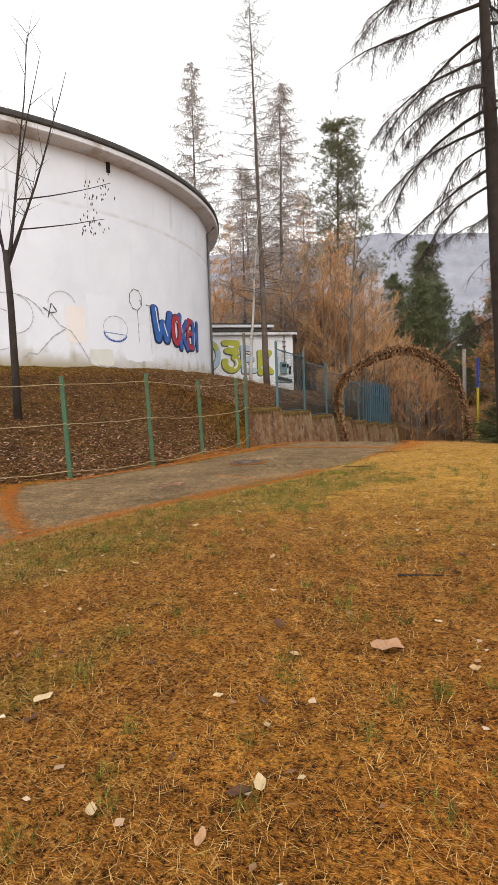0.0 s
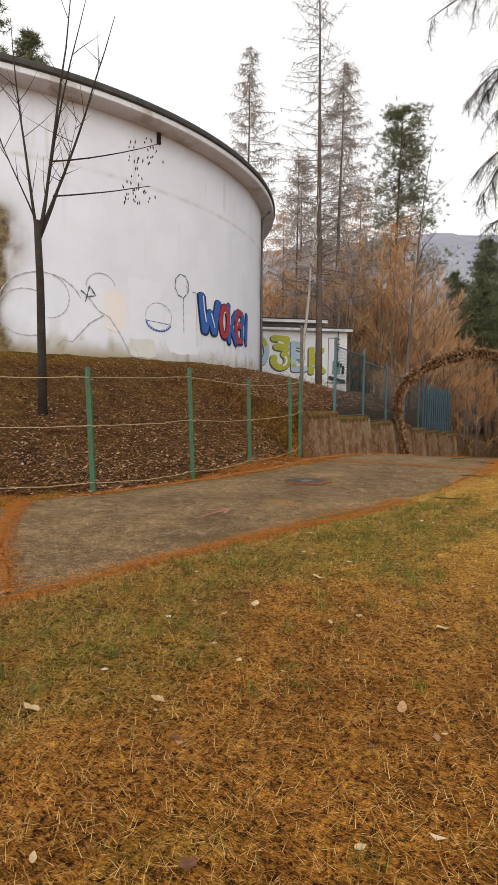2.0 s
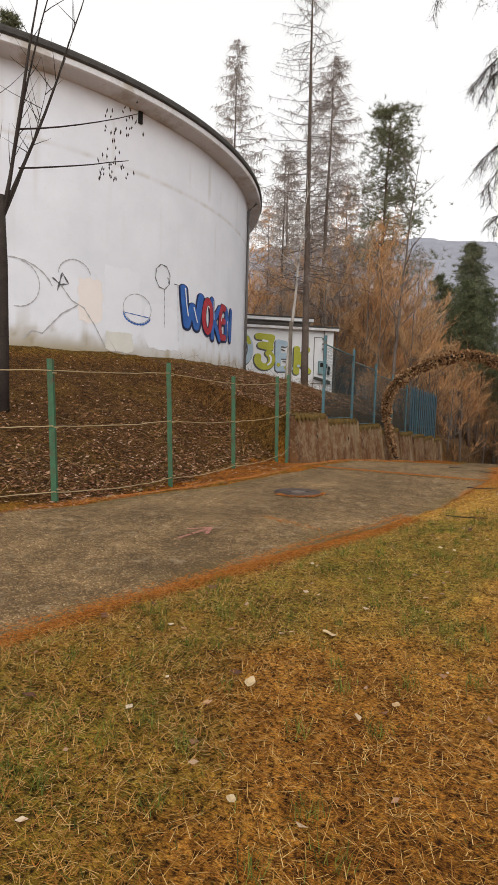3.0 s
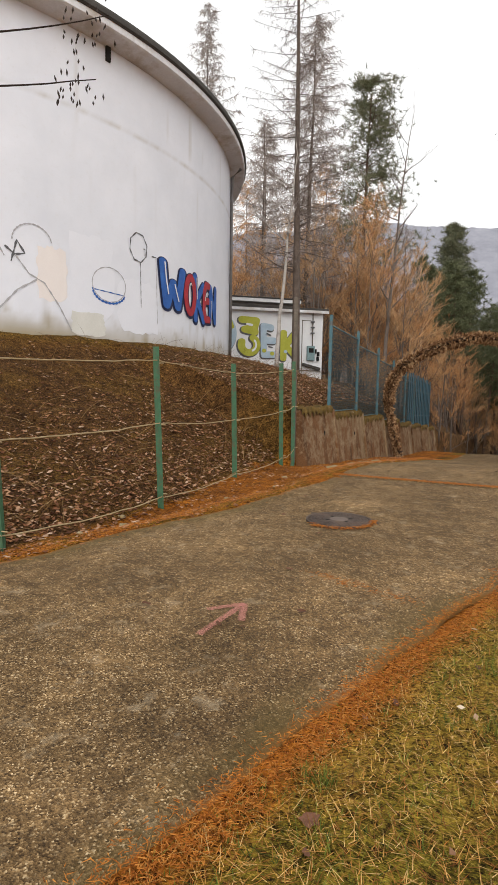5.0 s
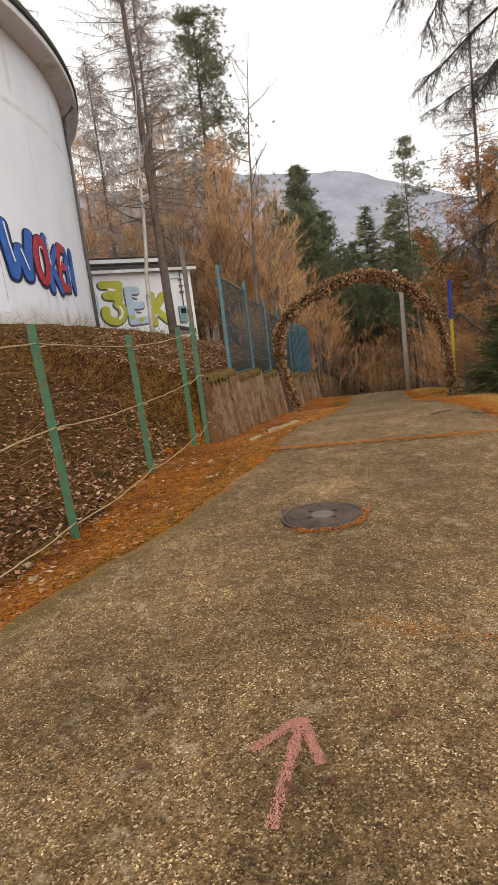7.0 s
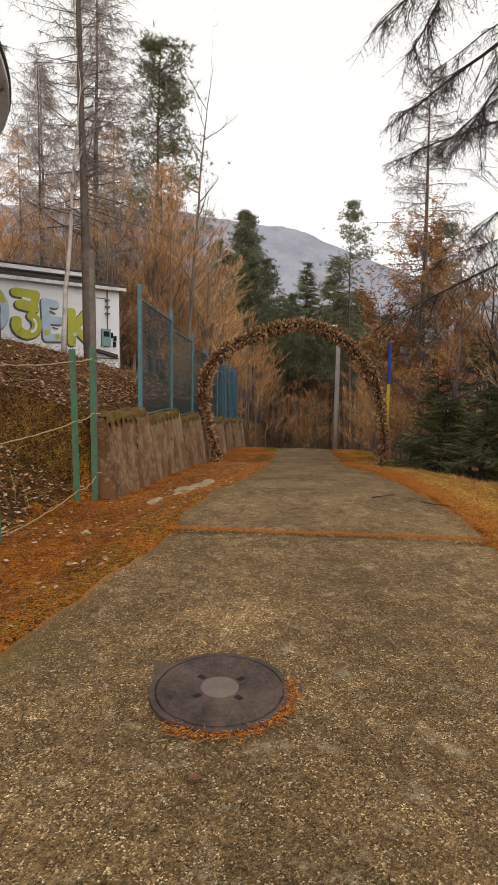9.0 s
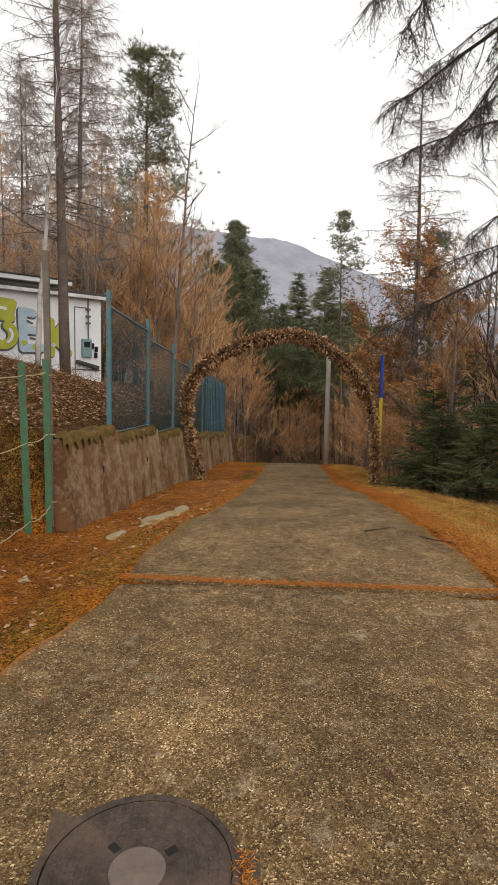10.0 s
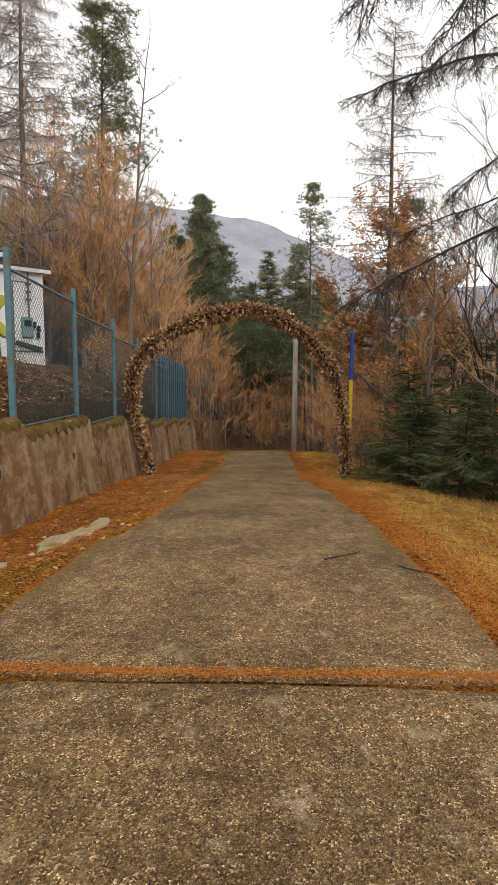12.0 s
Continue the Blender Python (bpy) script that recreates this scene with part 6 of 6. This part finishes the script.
def tufts(n, per, r):
    """Small tufts of longer green grass."""
    s = Soup()
    for _ in range(n):
        y = 2.2 + 9 * r.random() ** 1.3
        x = r.uniform(float(road_right(y)) + 0.15, 2.6)
        if r.random() > 0.35 + 0.8 * float(masks(np.array(x), np.array(y))[0]):
            continue
        for _b in range(per):
            p = Vector((x + r.gauss(0, 0.03), y + r.gauss(0, 0.03), 0))
            p.z = gz(p.x, p.y) - 0.005
            a = rvec(r, r.uniform(0.8, 2.5)).normalized()
            w = Vector((-a.y, a.x, 0)).normalized() * 0.0018
            i = len(s.v)
            ln = r.uniform(0.04, 0.11)
            s.v += [p - w, p + w, p + a * ln]
            s.f.append((i, i + 1, i + 2))
    return tagged(link("grass_tufts", s.mesh("grass_tufts", M_BLADE_GREEN)), "small tufts of longer green grass", "grass", kind="stuff")


tufts(520, 34, random.Random(23))


def strewn(name, n, where, size, material, label, cat, r, flat=0.25):
    s = Soup()
    for _ in range(n):
        x, y = where(r)
        z = gz(x, y) + 0.012
        d = rvec(r, r.uniform(-flat, flat)).normalized()
        side = Vector((-d.y, d.x, r.uniform(-0.4, 0.4))).normalized()
        ln = r.uniform(*size)
        s.leaf(Vector((x, y, z)), d, side, ln, ln * r.uniform(0.5, 0.8), r.uniform(-0.2, 0.4))
    return tagged(link(name, s.mesh(name, material)), label, cat, kind="stuff")


R6 = random.Random(41)


def on_bank(r):
    while True:
        y = r.uniform(5.5, 26)
        w = abs(r.gauss(0, 1.6)) if r.random() < 0.75 else r.uniform(0, 5)
        x = (float(fence_x(y)) - 0.05 if y < 16.1 else float(wall_x(y)) - 0.4) - w
        if math.hypot(x - TANK_X, y - TANK_Y) > TANK_R + 0.1:
            return x, y


def on_verge(r):
    y = r.uniform(8, 24)
    a = float(road_left(y))
    b = max(-6.2, float(wall_x(y)) + 0.38 if y > 16 else -6.2)
    return r.uniform(b, a), y


strewn("leaf_litter", 19000, on_bank, (0.04, 0.09), M_LITTER, "brown fallen leaves lying on the bank", "leaves", R6, 0.5)
strewn("leaf_litter", 1500, on_verge, (0.03, 0.075), M_LITTER, "brown fallen leaves along the foot of the bank", "leaves", R6)

def on_lawn(r):
    while True:
        y = 2.4 + 13 * r.random() ** 1.2
        x = r.uniform(-4.5, 3.5)
        if x > float(road_right(y)) + 0.1:
            return x, y


strewn("fallen_leaves", 420, on_lawn, (0.025, 0.06), leafy("pale_fallen_leaves", [(0.16, 0.07, 0.035), (0.3, 0.16, 0.09), (0.5, 0.36, 0.23), (0.62, 0.5, 0.36)]), "small pale and brown fallen leaves dotted over the grass", "leaves", R6)

# brambles and dry stalks on the bank
s = Soup()
for _ in range(2200):
    x, y = on_bank(R6)
    p = Vector((x, y, gz(x, y)))
    d = Vector((R6.uniform(-1, 1), R6.uniform(-1, 1), R6.uniform(0.1, 1.0))).normalized()
    pts = bend_path(p, d, R6.uniform(0.12, 0.6), 5, -0.12, 0.12, R6)
    s.tube(pts, [0.0035, 0.0035, 0.003, 0.0025, 0.002, 0.0015], 3, False)
tagged(link("dry_stalks", s.mesh("dry_stalks", leafy("straw_stalks", [(0.03, 0.014, 0.007), (0.09, 0.045, 0.02), (0.19, 0.11, 0.045), (0.36, 0.24, 0.11)]))), "dry brown stalks and bramble runners on the bank", "stalks", kind="stuff")

# single fallen leaves on the grass, each its own thing
def leaf_mesh(sd, tones, lobes):
    r = random.Random(sd)
    s = Soup()
    n = 14
    s.v.append(Vector((0, 0, 0.004)))
    for i in range(n):
        a = 2 * math.pi * i / n
        k = 0.5 * (1 + (0.2 * math.cos(a * lobes) if lobes else 0.12 * math.cos(2 * a))) * r.uniform(0.85, 1.1)
        s.v.append(Vector((k * math.cos(a), 0.72 * k * math.sin(a), 0.12 * abs(math.sin(a * 1.5 + sd)) + 0.02)))
    for i in range(n):
        s.f.append((0, 1 + i, 1 + (i + 1) % n))
    return s.mesh("fallen_leaf", surface("leaf_tone", *tones, 3, 25, 0.75, 0.3))


PALE = [leaf_mesh(1, ((0.38, 0.23, 0.1), (0.54, 0.37, 0.2)), 0), leaf_mesh(2, ((0.34, 0.17, 0.08), (0.5, 0.3, 0.16)), 0), leaf_mesh(3, ((0.45, 0.31, 0.16), (0.62, 0.47, 0.28)), 0)]
DARK = [leaf_mesh(4, ((0.06, 0.024, 0.012), (0.14, 0.06, 0.03)), 0), leaf_mesh(5, ((0.1, 0.04, 0.022), (0.2, 0.09, 0.05)), 5)]
BIG = leaf_mesh(6, ((0.34, 0.17, 0.09), (0.5, 0.3, 0.17)), 5)


def fallen(x, y, size, me, label):
    ob = tagged(new("fallen_leaf", me), label, "leaf", "fallen leaves on the grass")
    z = gz(x, y) if not (road_left(y) < x < road_right(y)) else float(road_z(y)) + 0.02
    ob.matrix_basis = Matrix.LocRotScale(Vector((x, y, z + 0.012)), Euler((R6.uniform(-0.25, 0.25), R6.uniform(-0.25, 0.25), R6.uniform(0, 6.28))), Vector((size,) * 3))
    return ob


fallen(0.34, 4.28, 0.17, BIG, "large curled tan maple leaf on the grass")
for x, y, sz in ((-2.23, 4.72, 0.08), (-1.03, 3.33, 0.085), (-1.75, 6.9, 0.08), (-1.9, 6.2, 0.08)):
    fallen(x, y, sz, PALE[2], "pale tan fallen leaf on the grass")
for x, y, sz in ((-0.29, 4.37, 0.09), (-0.73, 3.74, 0.07), (0.06, 3.12, 0.09), (-0.08, 3.65, 0.075), (-0.96, 3.19, 0.09)):
    fallen(x, y, sz, DARK[0], "dark brown curled fallen leaf on the grass")
count = 0
while count < 210:
    y = 1.8 + 12 * R6.random() ** 1.5
    x = R6.uniform(float(road_right(y)) - 0.05, 3.2)
    if R6.random() < 0.72:
        fallen(x, y, R6.uniform(0.035, 0.07), R6.choice(PALE), "pale tan fallen leaf on the grass")
    else:
        fallen(x, y, R6.uniform(0.035, 0.075), R6.choice(DARK), "dark brown fallen leaf on the grass")
    count += 1

# bits on the road
for k in range(26):
    y = R6.uniform(6.5, 20)
    u = R6.uniform(0.08, 0.92)
    x = float(road_left(y)) + u * float(road_right(y) - road_left(y))
    fallen(x, y, R6.uniform(0.035, 0.065), R6.choice(DARK), "dark brown withered leaf on the road")


def stone(x, y, sz, sd, label):
    bm = bmesh.new()
    bmesh.ops.create_icosphere(bm, subdivisions=2, radius=1)
    for v in bm.verts:
        n = 0.75 + 0.5 * noise.noise(v.co * 1.6 + Vector((sd, 0, 0)))
        v.co = Vector((v.co.x * n, v.co.y * n * 0.8, v.co.z * n * 0.45)) * sz
    ob = part("stone", bm, M_STONE, None, "", False)
    ob.location = (x, y, gz(x, y) + 0.01)
    ob.rotation_euler = (0, 0, sd)
    return tagged(ob, label, "stone", "stones along the road")


for i, (x, y, sz) in enumerate(((-6.24, 10.9, 0.07), (-6.04, 10.66, 0.06), (-6.0, 9.9, 0.05), (-5.6, 12.4, 0.05), (-5.4, 14.2, 0.06), (-5.2, 13.2, 0.04))):
    stone(x, y, sz, i * 1.7, "pale stone lying at the foot of the bank")
for i, (x, y, sz) in enumerate(((-4.72, 16.75, 0.3), (-5.0, 15.7, 0.15), (-4.5, 17.35, 0.22))):
    stone(x, y, sz, i * 0.2 - 0.3, "flat pale lichened concrete strip in the needles beside the wall").scale = (0.75, 2.1, 0.6)


def twig_on(x, y, ln, ang, label):
    s = Soup()
    r = random.Random(int(x * 100 + y * 10))
    d = Vector((math.cos(ang), math.sin(ang), 0.02))
    pts = bend_path(Vector((0, 0, 0.015)), d, ln, 6, 0.0, 0.06, r)
    s.tube(pts, [0.008, 0.008, 0.007, 0.006, 0.005, 0.004, 0.002], 5)
    for f in (0.3, 0.55, 0.75):
        p = along(pts, f)
        s.spike(p, p + (d + rvec(r, 0.2)).normalized() * ln * 0.3, 0.004)
    ob = link("twig", s.mesh("twig", M_BARK_DARK))
    ob.location = (x, y, float(road_z(y)) + 0.012 if road_left(y) < x < road_right(y) else gz(x, y))
    return tagged(ob, label, "twig", "fallen twigs")


twig_on(-2.2, 15.7, 0.35, 0.4, "dark broken twig lying on the road")
twig_on(-1.3, 15.4, 0.4, 2.6, "dark broken twig in the needles beside the road")
twig_on(0.2, 5.4, 0.4, 0.3, "thin dark twig lying in the grass")
twig_on(-1.6, 10.6, 0.45, 0.1, "thin dark twig lying in the grass")
twig_on(-1.6, 13.0, 0.5, 0.4, "thin dark twig lying in the grass")
